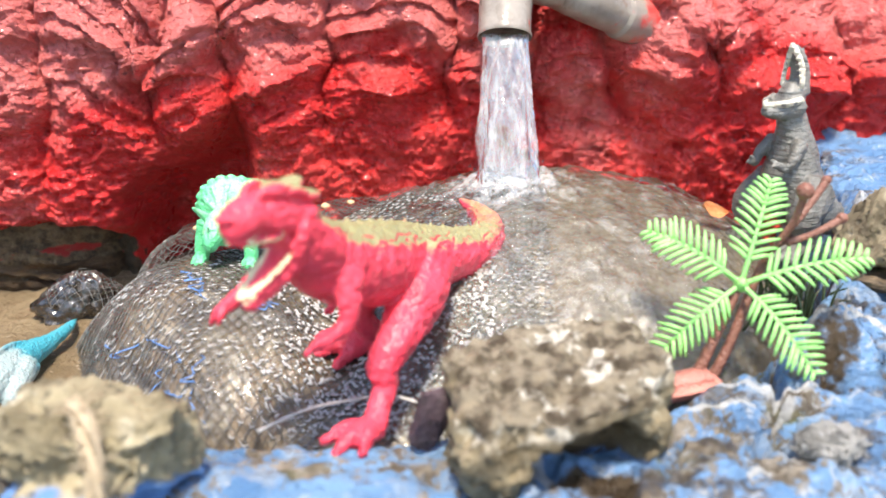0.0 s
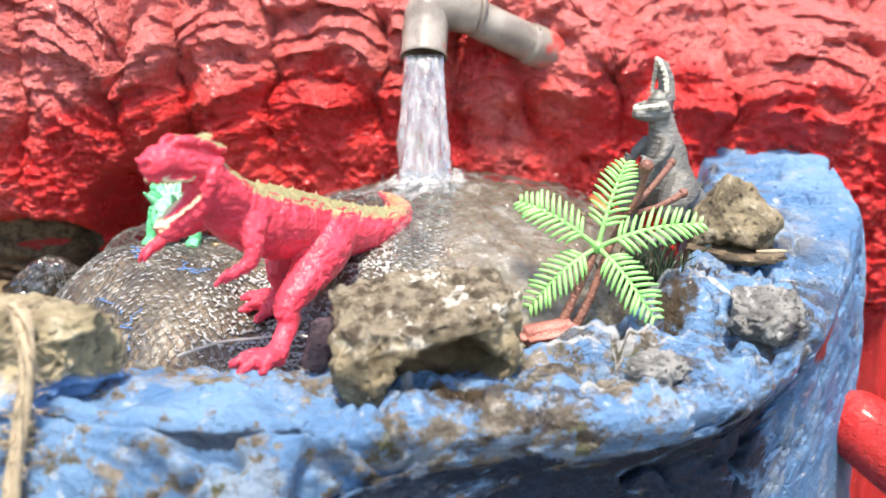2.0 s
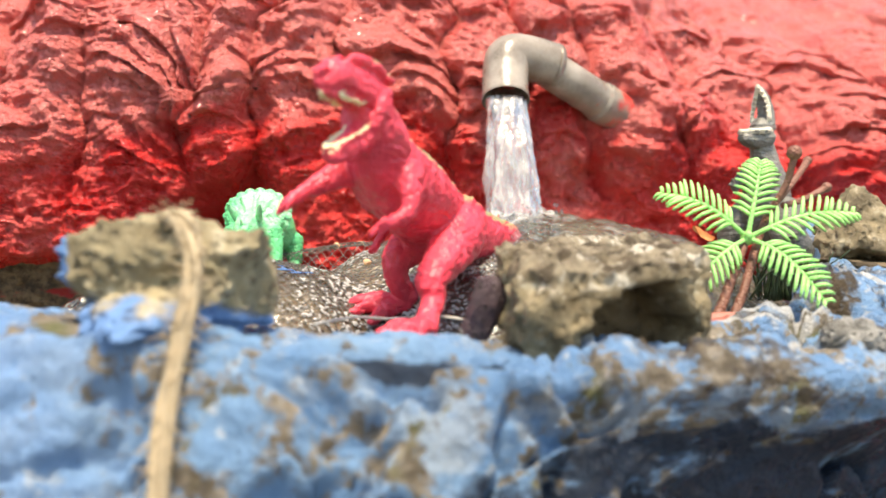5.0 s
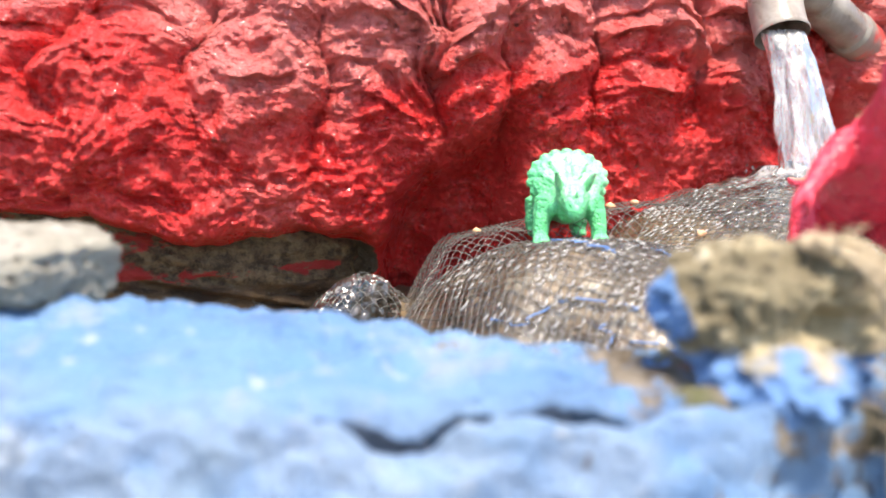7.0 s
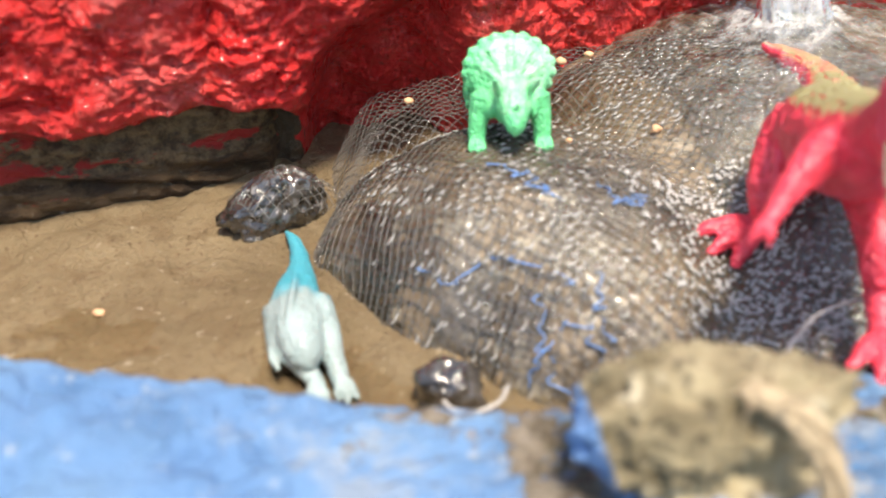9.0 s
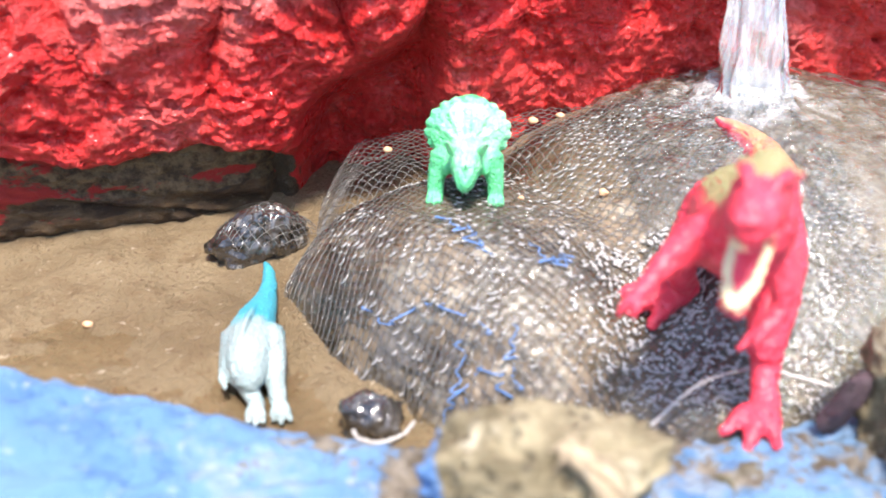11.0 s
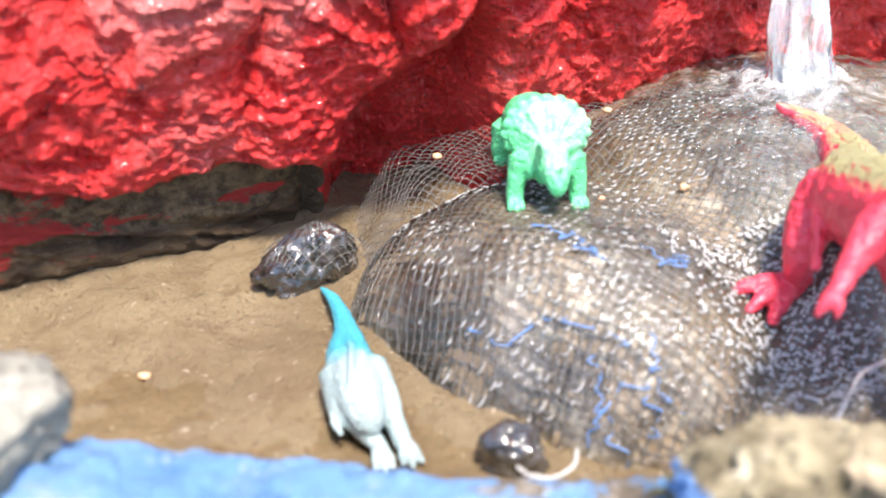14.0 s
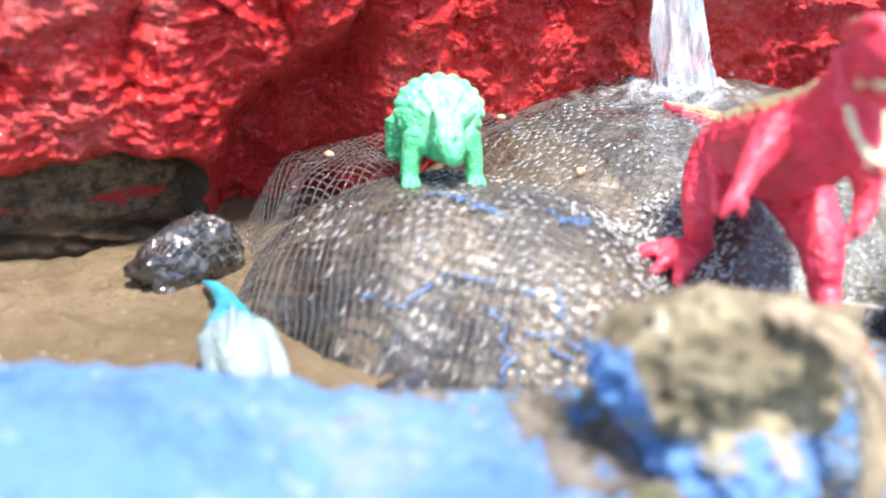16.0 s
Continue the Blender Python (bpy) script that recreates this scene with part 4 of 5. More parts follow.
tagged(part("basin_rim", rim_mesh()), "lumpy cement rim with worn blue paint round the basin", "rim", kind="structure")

# lower red pipe end beyond the rim
low = base("red_pipe", 0.30, 0.36, -0.10, label="thick red painted pipe end beyond the blue rim", category="pipe")
v, f = tube_points(glide([(-0.055, 0.035, 0.074, 0.003), (-0.053, 0.033, 0.073, 0.016), (-0.03, 0.015, 0.057, 0.0195), (0.06, -0.06, -0.004, 0.021), (0.14, -0.13, -0.06, 0.021)], 30), 28)
part("pipe_body", mesh_of("pipe_body", v, f, RED, {"bare": [0.1] * len(v)}), low)

# ---- pipe and falling water ----
pipe = base("water_pipe", 0.017, 0.458, 0.17, label="weathered grey plastic elbow pipe sticking out of the wall", category="pipe")


def hollow(path, r_in, seg=36):
    path = np.asarray(path)
    back = path[::-1].copy()
    back[:, 3] = r_in
    v, f = tube_points(np.vstack([path, back]), seg, caps=False)
    return v, f


AX, AY, AZ = 0.017, 0.458, 0.17
bend = glide([(0.028, 0.012, 0.0135, 0.0128), (0.010, 0.008, 0.0165, 0.0130), (0.0015, 0.0045, 0.0145, 0.0132), (-0.0005, 0.001, 0.006, 0.0132), (-0.001, -0.004, -0.004, 0.0130), (-0.001, -0.0075, -0.0100, 0.0130)], 40)
ring = np.vstack([bend, bend[-1:] + np.array([[0, -0.0006, -0.0012, 0.0006]]), bend[-1:] + np.array([[0, -0.0010, -0.002, 0.0002]])])
v, f = tube_points(ring, 40, caps=False)
v2, f2 = tube_points(np.array([(-0.001, -0.0085, -0.0120, 0.0132), (-0.001, -0.0085, -0.0120, 0.0108), (-0.001, -0.003, -0.002, 0.0108)]), 40, caps=False)
part("elbow", mesh_of("elbow", *join([(v, f), (v2, f2)]), PVC), pipe)
v, f = tube_points(glide([(0.020, 0.0115, 0.0145, 0.0112), (0.045, 0.023, 0.003, 0.0112), (0.078, 0.044, -0.010, 0.0112), (0.112, 0.066, -0.022, 0.0112)], 32), 36)
part("pipe_run", mesh_of("pipe_run", v, f, PVC), pipe, "grey pipe running back into the wall")
v, f = tube_points(np.array([(0.029, 0.0158, 0.0135, 0.0131), (0.027, 0.0148, 0.014, 0.0136), (0.0255, 0.014, 0.0143, 0.0131)]), 36)
part("collar", mesh_of("collar", v, f, PVC), pipe)
v, f = tube_points(glide([(0.0600, 0.0317, -0.0035, 0.0114), (0.0602, 0.0318, -0.0036, 0.0124), (0.070, 0.0385, -0.0072, 0.0124), (0.098, 0.057, -0.017, 0.0127)], 20), 36)
part("sleeve", mesh_of("sleeve", v, f, SLEEVE), pipe, "grey sleeve smeared with red paint at the wall")


def stream_mesh():
    rows, cols = 110, 72
    t = np.linspace(0, 1, rows)[:, None]
    a = np.linspace(0, 2 * math.pi, cols, endpoint=False)[None, :]
    z = 0.160 - 0.076 * t
    cx = 0.016 + 0.004 * t
    cy = 0.4495 - 0.030 * t ** 0.75
    r = 0.0102 - 0.0008 * np.sin(t * math.pi) + 0.0058 * t ** 2
    ridge = fbm(np.cos(a) * 2.2 + 0 * t, np.sin(a) * 2.2 + 0 * t, t * 2.4, 4, 121)
    r = r * (1 + (0.10 + 0.30 * t) * ridge + 0.06 * np.sin(a * 9 + 6 * t + 3 * ridge))
    X = cx + r * np.cos(a) * (1.05 + 0.1 * t)
    Y = cy + r * np.sin(a) * 0.8
    return sheet_mesh("waterfall", np.stack([X, Y, z + 0 * a], -1), FALL, wrap=True)


tagged(part("waterfall", stream_mesh()), "white stream of water falling from the pipe", "water")

rng = random.Random(7)
drops = []
for _ in range(80):
    a, d = rng.uniform(0, 2 * math.pi), abs(rng.gauss(0, 0.017)) + 0.008
    x, y = 0.02 + d * math.cos(a), 0.424 + d * math.sin(a)
    zz = float(boulder_height(np.array(x), np.array(y))) + 0.002 + rng.random() ** 2 * 0.008
    r = rng.uniform(0.0003, 0.0008)
    drops.append(blob((x, y, zz), (r, r, r * rng.uniform(1, 1.8))))
tagged(part("splash", mesh_of("splash", *join([(v, f) for v, f in drops]), SHEET)), "small drops splashing where the stream lands", "water", kind="stuff")


# ---- the net ----
def net_mesh(cell_x, cell_y, x0, x1, y0, y1, inside, height, r):
    """Knotted diamond netting laid on a height: two families of slanting strands with small knots."""
    verts, faces = [], []
    # rows and columns keep their spacing along the surface, so that steep flanks get whole cells
    fine = np.linspace(y0, y1, 400)
    run = np.concatenate([[0], np.cumsum(np.hypot(np.diff(fine), 0.8 * np.diff(height(0 * fine + 0.5 * (x0 + x1), fine))))])
    ny = int(run[-1] / cell_y)
    rows = np.interp(np.arange(ny + 1) * cell_y, run, fine)
    fine = np.linspace(x0, x1, 500)
    columns = []
    for j, y in enumerate(rows):
        run = np.concatenate([[0], np.cumsum(np.hypot(np.diff(fine), 0.85 * np.diff(height(fine, 0 * fine + y))))])
        run = run[-1] - run
        columns.append((run[::-1], fine[::-1]))
    nx = int(max(c[0][-1] for c in columns) / cell_x)
    i, j = np.meshgrid(np.arange(nx + 1), np.arange(ny + 1), indexing="ij")
    gx = np.stack([np.interp((np.arange(nx + 1) + 0.5 * (k % 2)) * cell_x, *columns[k], right=9.0) for k in range(ny + 1)], 1)
    gy = rows[j]
    wx = gx + 0.0022 * fbm(gx * 45, gy * 45, 0, 2, 131)
    wy = gy + 0.0022 * fbm(gx * 45, gy * 45, 7, 2, 133)
    wz = height(wx, wy) + 0.0004 * vnoise(wx * 400, wy * 400, 0, 135)
    ok = inside(wx, wy, wz)
    P = np.stack([wx, wy, wz], -1)

    def strand(a, b, sag):
        mid = (a + b) * 0.5 + np.array([0, 0, sag])
        d = b - a
        s = np.cross(d, (0, 0, 1.0))
        n = np.linalg.norm(s)
        if n < 1e-9:
            return
        s = s / n * r
        up = np.cross(s, d)
        up = up / max(1e-12, np.linalg.norm(up)) * r
        k = len(verts)
        for q in (a, mid, b):
            verts.extend((q + s, q + up, q - s, q - up))
        for m in (0, 4):
            for e in range(4):
                faces.append((k + m + e, k + m + (e + 1) % 4, k + m + 4 + (e + 1) % 4, k + m + 4 + e))

    for jj in range(ny):
        for ii in range(nx):
            if not ok[ii, jj]:
                continue
            o = 1 if jj % 2 else 0
            for i2 in (ii - 1 + o, ii + o):
                if 0 <= i2 <= nx and ok[i2, jj + 1]:
                    a, b = P[ii, jj], P[i2, jj + 1]
                    if np.linalg.norm(a - b) < 0.009:
                        strand(a, b, 0.0005)
    return mesh_of("net", verts, faces, NET)


def over_boulder(x, y, z):
    return (z > 0.016) & (x < np.where(y < 0.36, 0.03, 0.0 + 0.03 * (y - 0.35) / 0.1)) & (y > 0.272) & (y < 0.452)


net = part("net", net_mesh(0.0050, 0.0026, -0.205, 0.03, 0.268, 0.455, over_boulder, net_height, 0.00017))
tagged(net, "wet black knotted net draped over the boulder", "net")


# film of water hanging in the cells of the net
xs, ys = np.linspace(-0.196, 0.035, 540), np.linspace(0.272, 0.452, 430)
X, Y = np.meshgrid(xs, ys)
gx = X - 0.0022 * fbm(X * 45, Y * 45, 0, 2, 131) + 0.205
gy = Y - 0.0022 * fbm(X * 45, Y * 45, 7, 2, 133) - 0.268
ca, cb = gx / 0.0050 + gy / 0.0052, gx / 0.0050 - gy / 0.0052
sunk = np.sqrt(np.abs(np.sin(math.pi * ca) * np.sin(math.pi * cb)))
filled = smooth(-0.35, 0.25, fbm(X * 28, Y * 28, 0, 3, 137))
Z = boulder_height(X, Y) + 0.0013 - (0.0007 + 0.0012 * filled) * sunk + 0.0002 * vnoise(X * 300, Y * 300, 0, 139)
tagged(part("water_film", sheet_mesh("water_film", np.stack([X, Y, Z], -1), FILM)), "thin film of water hanging in the net's cells", "water", kind="structure")


# crescents of water on the cells' lower strands, glints put into their pale colour
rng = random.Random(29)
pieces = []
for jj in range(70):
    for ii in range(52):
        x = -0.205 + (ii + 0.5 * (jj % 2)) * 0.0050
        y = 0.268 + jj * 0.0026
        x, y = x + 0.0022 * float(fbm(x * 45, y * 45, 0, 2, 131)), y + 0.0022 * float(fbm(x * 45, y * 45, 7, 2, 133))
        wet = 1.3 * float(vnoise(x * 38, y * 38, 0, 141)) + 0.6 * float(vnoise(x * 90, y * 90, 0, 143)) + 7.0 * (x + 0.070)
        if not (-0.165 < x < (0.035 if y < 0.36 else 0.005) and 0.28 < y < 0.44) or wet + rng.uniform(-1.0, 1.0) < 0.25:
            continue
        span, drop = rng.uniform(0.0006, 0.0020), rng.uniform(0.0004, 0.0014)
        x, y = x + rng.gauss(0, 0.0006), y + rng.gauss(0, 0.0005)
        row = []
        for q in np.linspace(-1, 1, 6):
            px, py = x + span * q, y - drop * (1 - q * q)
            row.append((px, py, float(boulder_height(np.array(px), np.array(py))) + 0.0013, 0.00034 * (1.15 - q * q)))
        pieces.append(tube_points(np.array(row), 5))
# plumper pale beads, set every way, as painted glints below the red toy
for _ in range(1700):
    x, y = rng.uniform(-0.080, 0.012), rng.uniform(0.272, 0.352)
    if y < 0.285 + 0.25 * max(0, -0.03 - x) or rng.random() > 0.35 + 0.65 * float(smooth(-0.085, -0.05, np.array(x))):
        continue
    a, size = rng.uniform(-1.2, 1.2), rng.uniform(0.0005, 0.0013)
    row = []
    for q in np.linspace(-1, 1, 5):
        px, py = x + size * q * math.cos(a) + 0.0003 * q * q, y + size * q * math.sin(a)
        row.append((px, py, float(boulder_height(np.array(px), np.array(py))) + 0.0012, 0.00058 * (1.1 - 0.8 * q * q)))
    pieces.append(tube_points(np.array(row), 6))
tagged(part("glint_beads", mesh_of("glint_beads", *join(pieces), GLINT_BEAD)), "crescents of water in the net, painted pale as glints", "water", kind="stuff")


# blue threads caught under the net
def thread(name, pts, r, mat, label, height=net_height, lift=0.0006, seg=6, wild=0.0):
    p = glide(pts, 60)
    if height is None:
        z = p[:, 2]
    else:
        z = height(p[:, 0], p[:, 1]) + lift
    s = np.linspace(0, 20, len(p))
    p = np.stack([p[:, 0] + wild * vnoise(s, 0 * s, 1, 3), p[:, 1] + wild * vnoise(s, 0 * s, 5, 4), z, r * (1 + 0.3 * vnoise(s * 2, 0 * s, 0, 9))], 1)
    o = p[0, :3].copy()
    p[:, :3] -= o
    ob = part(name, mesh_of(name, *tube_points(p, seg), mat))
    ob.location = o
    return tagged(ob, label, "thread")


for k, pts in enumerate((
    [(-0.150, 0.336), (-0.143, 0.328), (-0.132, 0.328), (-0.121, 0.322), (-0.112, 0.312), (-0.106, 0.302)],
    [(-0.122, 0.356), (-0.114, 0.350), (-0.111, 0.340), (-0.108, 0.334)],
    [(-0.128, 0.290), (-0.121, 0.297), (-0.113, 0.301), (-0.104, 0.297), (-0.097, 0.290)],
    [(-0.116, 0.309), (-0.119, 0.299), (-0.116, 0.289), (-0.118, 0.280)],
    [(-0.099, 0.309), (-0.103, 0.297), (-0.108, 0.286)],
    [(-0.090, 0.338), (-0.083, 0.331), (-0.078, 0.334)],
)):
    thread("blue_thread", pts, 0.00026, BLUE_THREAD, "thin blue nylon thread tangled in the net", lift=0.0001, wild=0.004)


# ---- stones ----
def stone(name, loc, turn, me, label):
    ob = part(name, me)
    ob.matrix_world = pose(*loc, *turn)
    return tagged(ob, label, "rock")


def crusty_stone():
    """A block with a nubbly pale crust on its sloping top and a hollow, painted dark, in its side."""
    bm = bmesh.new()
    bmesh.ops.create_icosphere(bm, subdivisions=6, radius=1.0)
    p = np.array([v.co for v in bm.verts])
    faces = [tuple(q.index for q in g.verts) for g in bm.faces]
    bm.free()
    p = np.sign(p) * np.abs(p) ** 0.74
    p = p * (1 + 0.15 * fbm(p[:, 0] * 1.7 + 4, p[:, 1] * 1.7, p[:, 2] * 1.7, 4, 4, 0.55))[:, None]
    top = 0.60 + 0.14 * p[:, 1] + 0.08 * p[:, 0] + 0.06 * fbm(p[:, 0] * 3, p[:, 1] * 3, 0, 2, 14)
    over = p[:, 2] - top
    p[:, 2] = np.where(over > 0, top + over * 0.15, p[:, 2])
    crust = smooth(-0.22, 0.02, over + 0.10 * fbm(p[:, 0] * 5, p[:, 1] * 5, p[:, 2] * 5, 3, 15))
    p[:, 2] += crust * 0.11 * np.abs(fbm(p[:, 0] * 5.5, p[:, 1] * 5.5, 2, 3, 16)) ** 0.7
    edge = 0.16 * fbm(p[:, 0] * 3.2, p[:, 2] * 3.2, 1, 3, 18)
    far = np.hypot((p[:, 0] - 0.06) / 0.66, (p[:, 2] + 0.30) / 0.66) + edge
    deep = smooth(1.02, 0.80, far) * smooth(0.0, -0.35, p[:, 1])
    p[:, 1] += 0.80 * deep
    p[:, 1] += 0.30 * np.clip(-p[:, 2] - 0.1, 0, 1) * (p[:, 1] < 0) * (1 - deep)
    pits = smooth(0.45, 0.75, vnoise(p[:, 0] * 5, p[:, 1] * 5, p[:, 2] * 5, 19))
    p = p * (1 - 0.07 * pits * (1 - deep) + 0.020 * fbm(p[:, 0] * 13, p[:, 1] * 13, p[:, 2] * 13, 3, 20))[:, None]
    # the hollow's depth also darkens its colour, in place of shade
    return mesh_of("stone", p * np.array((0.0365, 0.025, 0.027)), faces, CRUSTED, {"crust": crust, "stain_shade": deep})


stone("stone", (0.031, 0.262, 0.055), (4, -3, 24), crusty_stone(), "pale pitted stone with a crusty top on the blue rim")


def capped(p):
    """A cap that juts out over a waist, with a dent in the cap's own front."""
    front = smooth(0.35, -0.25, p[:, 1])
    waist = np.exp(-((p[:, 2] + 0.12 + 0.10 * fbm(p[:, 0] * 2.5, p[:, 1] * 2.5, 0, 2, 23)) / 0.13) ** 2)
    k = 1 - 0.20 * waist * front
    p = p * np.stack([k, k, np.ones(len(p))], 1)
    dent = np.exp(-((p[:, 0] - 0.15) / 0.36) ** 2 - ((p[:, 2] - 0.16) / 0.17) ** 2) * front
    p[:, 1] += 0.42 * dent
    low = smooth(-0.15, -0.5, p[:, 2])
    p[:, 1] -= 0.50 * low * np.exp(-((p[:, 0] + 0.05) / 0.42) ** 2) * front
    p[:, 2] = np.where(p[:, 2] > 0.72, 0.72 + (p[:, 2] - 0.72) * 0.5, p[:, 2])
    return p * (1 + 0.09 * smooth(0.2, 0.7, vnoise(p[:, 0] * 4, p[:, 1] * 4, p[:, 2] * 4, 24)))[:, None]


stone("stone", (-0.1035, 0.2245, 0.0585), (0, 4, -6), rock_mesh("stone", (0.0325, 0.0225, 0.0255), 17, OLIVE, 0.13, cut=capped, level=6), "lumpy tan stone with a jutting cap under a hemp strand")
stone("stone", (-0.294, 0.281, 0.069), (0, 0, 20), rock_mesh("stone", (0.031, 0.024, 0.017), 29, PALE, 0.08), "rounded pale stone on the blue rim")


def peak(p):
    p = p.copy()
    k = 1 - 0.48 * np.clip(p[:, 2] + 0.2, 0, 1)
    p[:, 2] = np.where(p[:, 2] > 0.7, 0.7 + (p[:, 2] - 0.7) * 0.45, p[:, 2])
    p[:, 0] *= k
    p[:, 1] *= k
    return p


def nodules(p):
    """A cluster of small round knobs all over."""
    knob = 0.0
    for f, seed, a in ((3.4, 33, 0.10), (6.5, 34, 0.10), (11.0, 35, 0.05)):
        knob = knob + a * (1 - np.abs(vnoise(p[:, 0] * f, p[:, 1] * f, p[:, 2] * f, seed)) ** 0.7)
    return p * (0.86 + knob)[:, None]


stone("stone", (0.170, 0.360, 0.086), (0, 0, 10), rock_mesh("stone", (0.0225, 0.018, 0.023), 31, TAN, 0.20, cut=peak, lumps=2.0), "small peaked stone on the wet inner rim")
stone("stone", (-0.1945, 0.409, 0.0345), (0, 0, 12), rock_mesh("stone", (0.0220, 0.0150, 0.0190), 43, BLACK, 0.22, cut=peak, lumps=1.9), "wet black stone with net over it below the wall")
stone("stone", (-0.148, 0.296, 0.022), (0, 0, 0), rock_mesh("stone", (0.012, 0.009, 0.012), 47, BLACK, 0.2, level=4), "small wet black stone at the boulder's foot")
stone("cement_lump", (0.176, 0.305, 0.055), (0, 12, 40), rock_mesh("cement_lump", (0.025, 0.018, 0.013), 61, CEMENT, 0.14, cut=nodules, lumps=1.8), "knobbly bare cement lump on the blue rim")
stone("cement_lump", (0.121, 0.265, 0.0435), (0, 0, 15), rock_mesh("cement_lump", (0.013, 0.009, 0.008), 67, CEMENT, 0.14, cut=nodules, lumps=1.8), "knobbly bare cement lump on the blue rim")
stone("stone_slab", (0.170, 0.359, 0.0695), (3, 2, 8), rock_mesh("stone_slab", (0.027, 0.019, 0.0050), 71, LEDGE, 0.14, level=4), "flat wet brown slab under the peaked stone")
me = rock_mesh("slate_chip", (0.0085, 0.0035, 0.0130), 53, SLATE, 0.12, level=4)
stone("slate_chip", (-0.008, 0.262, 0.052), (10, 22, 20), me, "dark purple slate chip leaning on the pale stone")


def black_rock_height(x, y):
    q = ((x + 0.1945) / 0.025) ** 2 + ((y - 0.410) / 0.018) ** 2
    return 0.030 + 0.0195 * np.clip(1 - q ** 0.5, 0, 1) ** 0.7


scrap = part("net_scrap", net_mesh(0.005, 0.0027, -0.225, -0.165, 0.39, 0.44, lambda x, y, z: z > 0.033, black_rock_height, 0.00014))
tagged(scrap, "end of the black net over a black stone", "net")

# tuft of clear wet plastic weed
rng = random.Random(19)
pieces = []
for _ in range(70):
    x, y = rng.gauss(0, 0.008), rng.gauss(0, 0.006)
    d = Vector((rng.gauss(0, 0.006), rng.gauss(-0.002, 0.005), rng.uniform(0.010, 0.022)))
    p = glide([(x, y, -0.004, 0.0006), (x + d.x * 0.4, y + d.y * 0.4, d.z * 0.6, 0.0005), (x + d.x, y + d.y, d.z * 0.95, 0.00025)], 8)
    pieces.append(tube_points(p, 5))
weed = part("weed", mesh_of("weed", *join(pieces), WEED))
weed.location = (0.131, 0.347, 0.058)
tagged(weed, "tuft of wet dark green weed behind the palm", "plant", kind="stuff")

# short pale twig in front of the slab
p = glide([(-0.007, 0.001, 0.0, 0.0006), (-0.003, 0.0, 0.0004, 0.0009), (0.003, 0.0006, 0.0005, 0.0009), (0.007, 0.002, 0.0002, 0.0006)], 12)
twig = part("twig", mesh_of("twig", *tube_points(p, 8), ROPE))
twig.location = (0.185, 0.3405, 0.0735)
tagged(twig, "short pale twig by the flat wet slab", "twig")

# hemp strand over the tan stone and string by the water
rope = [(-0.1030, 0.217, 0.0800), (-0.0965, 0.209, 0.0785), (-0.0920, 0.203, 0.071), (-0.091, 0.199, 0.060), (-0.0925, 0.196, 0.048), (-0.094, 0.193, 0.036), (-0.095, 0.189, 0.022), (-0.095, 0.186, 0.005), (-0.095, 0.184, -0.02)]
p = glide(rope, 70)
strand_owner = base("rope", *rope[0], label="frayed pale hemp strand hanging over a tan stone", category="rope")
start = np.array(rope[0])
p = p - start
for k in range(5):
    a = np.linspace(0, 5, len(p)) + k * 2 * math.pi / 5
    q = np.stack([p[:, 0] + 0.0018 * np.cos(a), p[:, 1] + 0.0016 * np.sin(a), p[:, 2] + 0.001 * np.sin(a * 1.3), 0.0012 + 0.0003 * np.sin(a * 2 + k)], 1)
    part("strand", mesh_of("strand", *tube_points(q, 7), ROPE), strand_owner)
rng = random.Random(3)
pieces = []
for _ in range(260):
    c = p[rng.randrange(len(p))]
    d = Vector((rng.uniform(-1, 1), rng.uniform(-1, 1), rng.uniform(-0.6, 0.8))) * 0.005
    pieces.append(tube_points(np.array([(*c, 0.00025), (*(Vector(c) + d), 0.0002), (*(Vector(c) + d * 1.5 + Vector((0, 0, -0.001))), 0.00012)]), 4))
part("fray", mesh_of("fray", *join(pieces), ROPE), strand_owner)

thread("string", [(-0.066, 0.262, 0.046), (-0.053, 0.273, 0.048), (-0.041, 0.282, 0.047), (-0.025, 0.285, 0.048), (-0.012, 0.281, 0.047), (-0.003, 0.277, 0.046)], 0.0006, WHITE_THREAD, "loose white string by the boulder's foot", None)
thread("string", [(-0.154, 0.277, 0.035), (-0.152, 0.272, 0.036), (-0.146, 0.270, 0.036), (-0.139, 0.273, 0.036), (-0.135, 0.280, 0.035)], 0.0006, WHITE_THREAD, "short loop of white string in the water", None)

rng = random.Random(5)
for x, y in ((-0.141, 0.430), (-0.019, 0.351), (-0.075, 0.437), (-0.062, 0.439), (-0.088, 0.381), (-0.26, 0.36), (-0.055, 0.378)):
    r = rng.uniform(0.0012, 0.0022)
    me = rock_mesh("crumb", (r * 1.3, r, r * 0.8), rng.randrange(99), PEACH, 0.2, level=2)
    ob = part("crumb", me)
    hh = net_height(np.array(x), np.array(y)) if x > -0.2 else sand_height(np.array(x), np.array(y))
    ob.location = (x, y, float(hh) + r * 0.7)
    tagged(ob, "tiny peach food crumb on the net", "crumb", "crumbs")


# dry orange leaf beside the grey dinosaur
u, w = np.meshgrid(np.linspace(-1, 1, 22), np.linspace(-1, 1, 12))
wide = 0.0040 * (1 - np.abs(u) ** 2.2)
P = np.stack([u * 0.0085, w * wide, 0.0016 * u * u + 0.0014 * np.abs(w) + 0.0004 * fbm(u * 3, w * 3, 0, 2, 9)], -1)
ob = part("dry_leaf", sheet_mesh("dry_leaf", P, plain("dry_orange_leaf", (0.62, 0.24, 0.09), 0.6, 0.4, 400)))
ob.matrix_world = pose(0.112, 0.404, 0.0835, 50, 20, 30)
tagged(ob, "curled dry orange leaf by the grey dinosaur", "leaf")

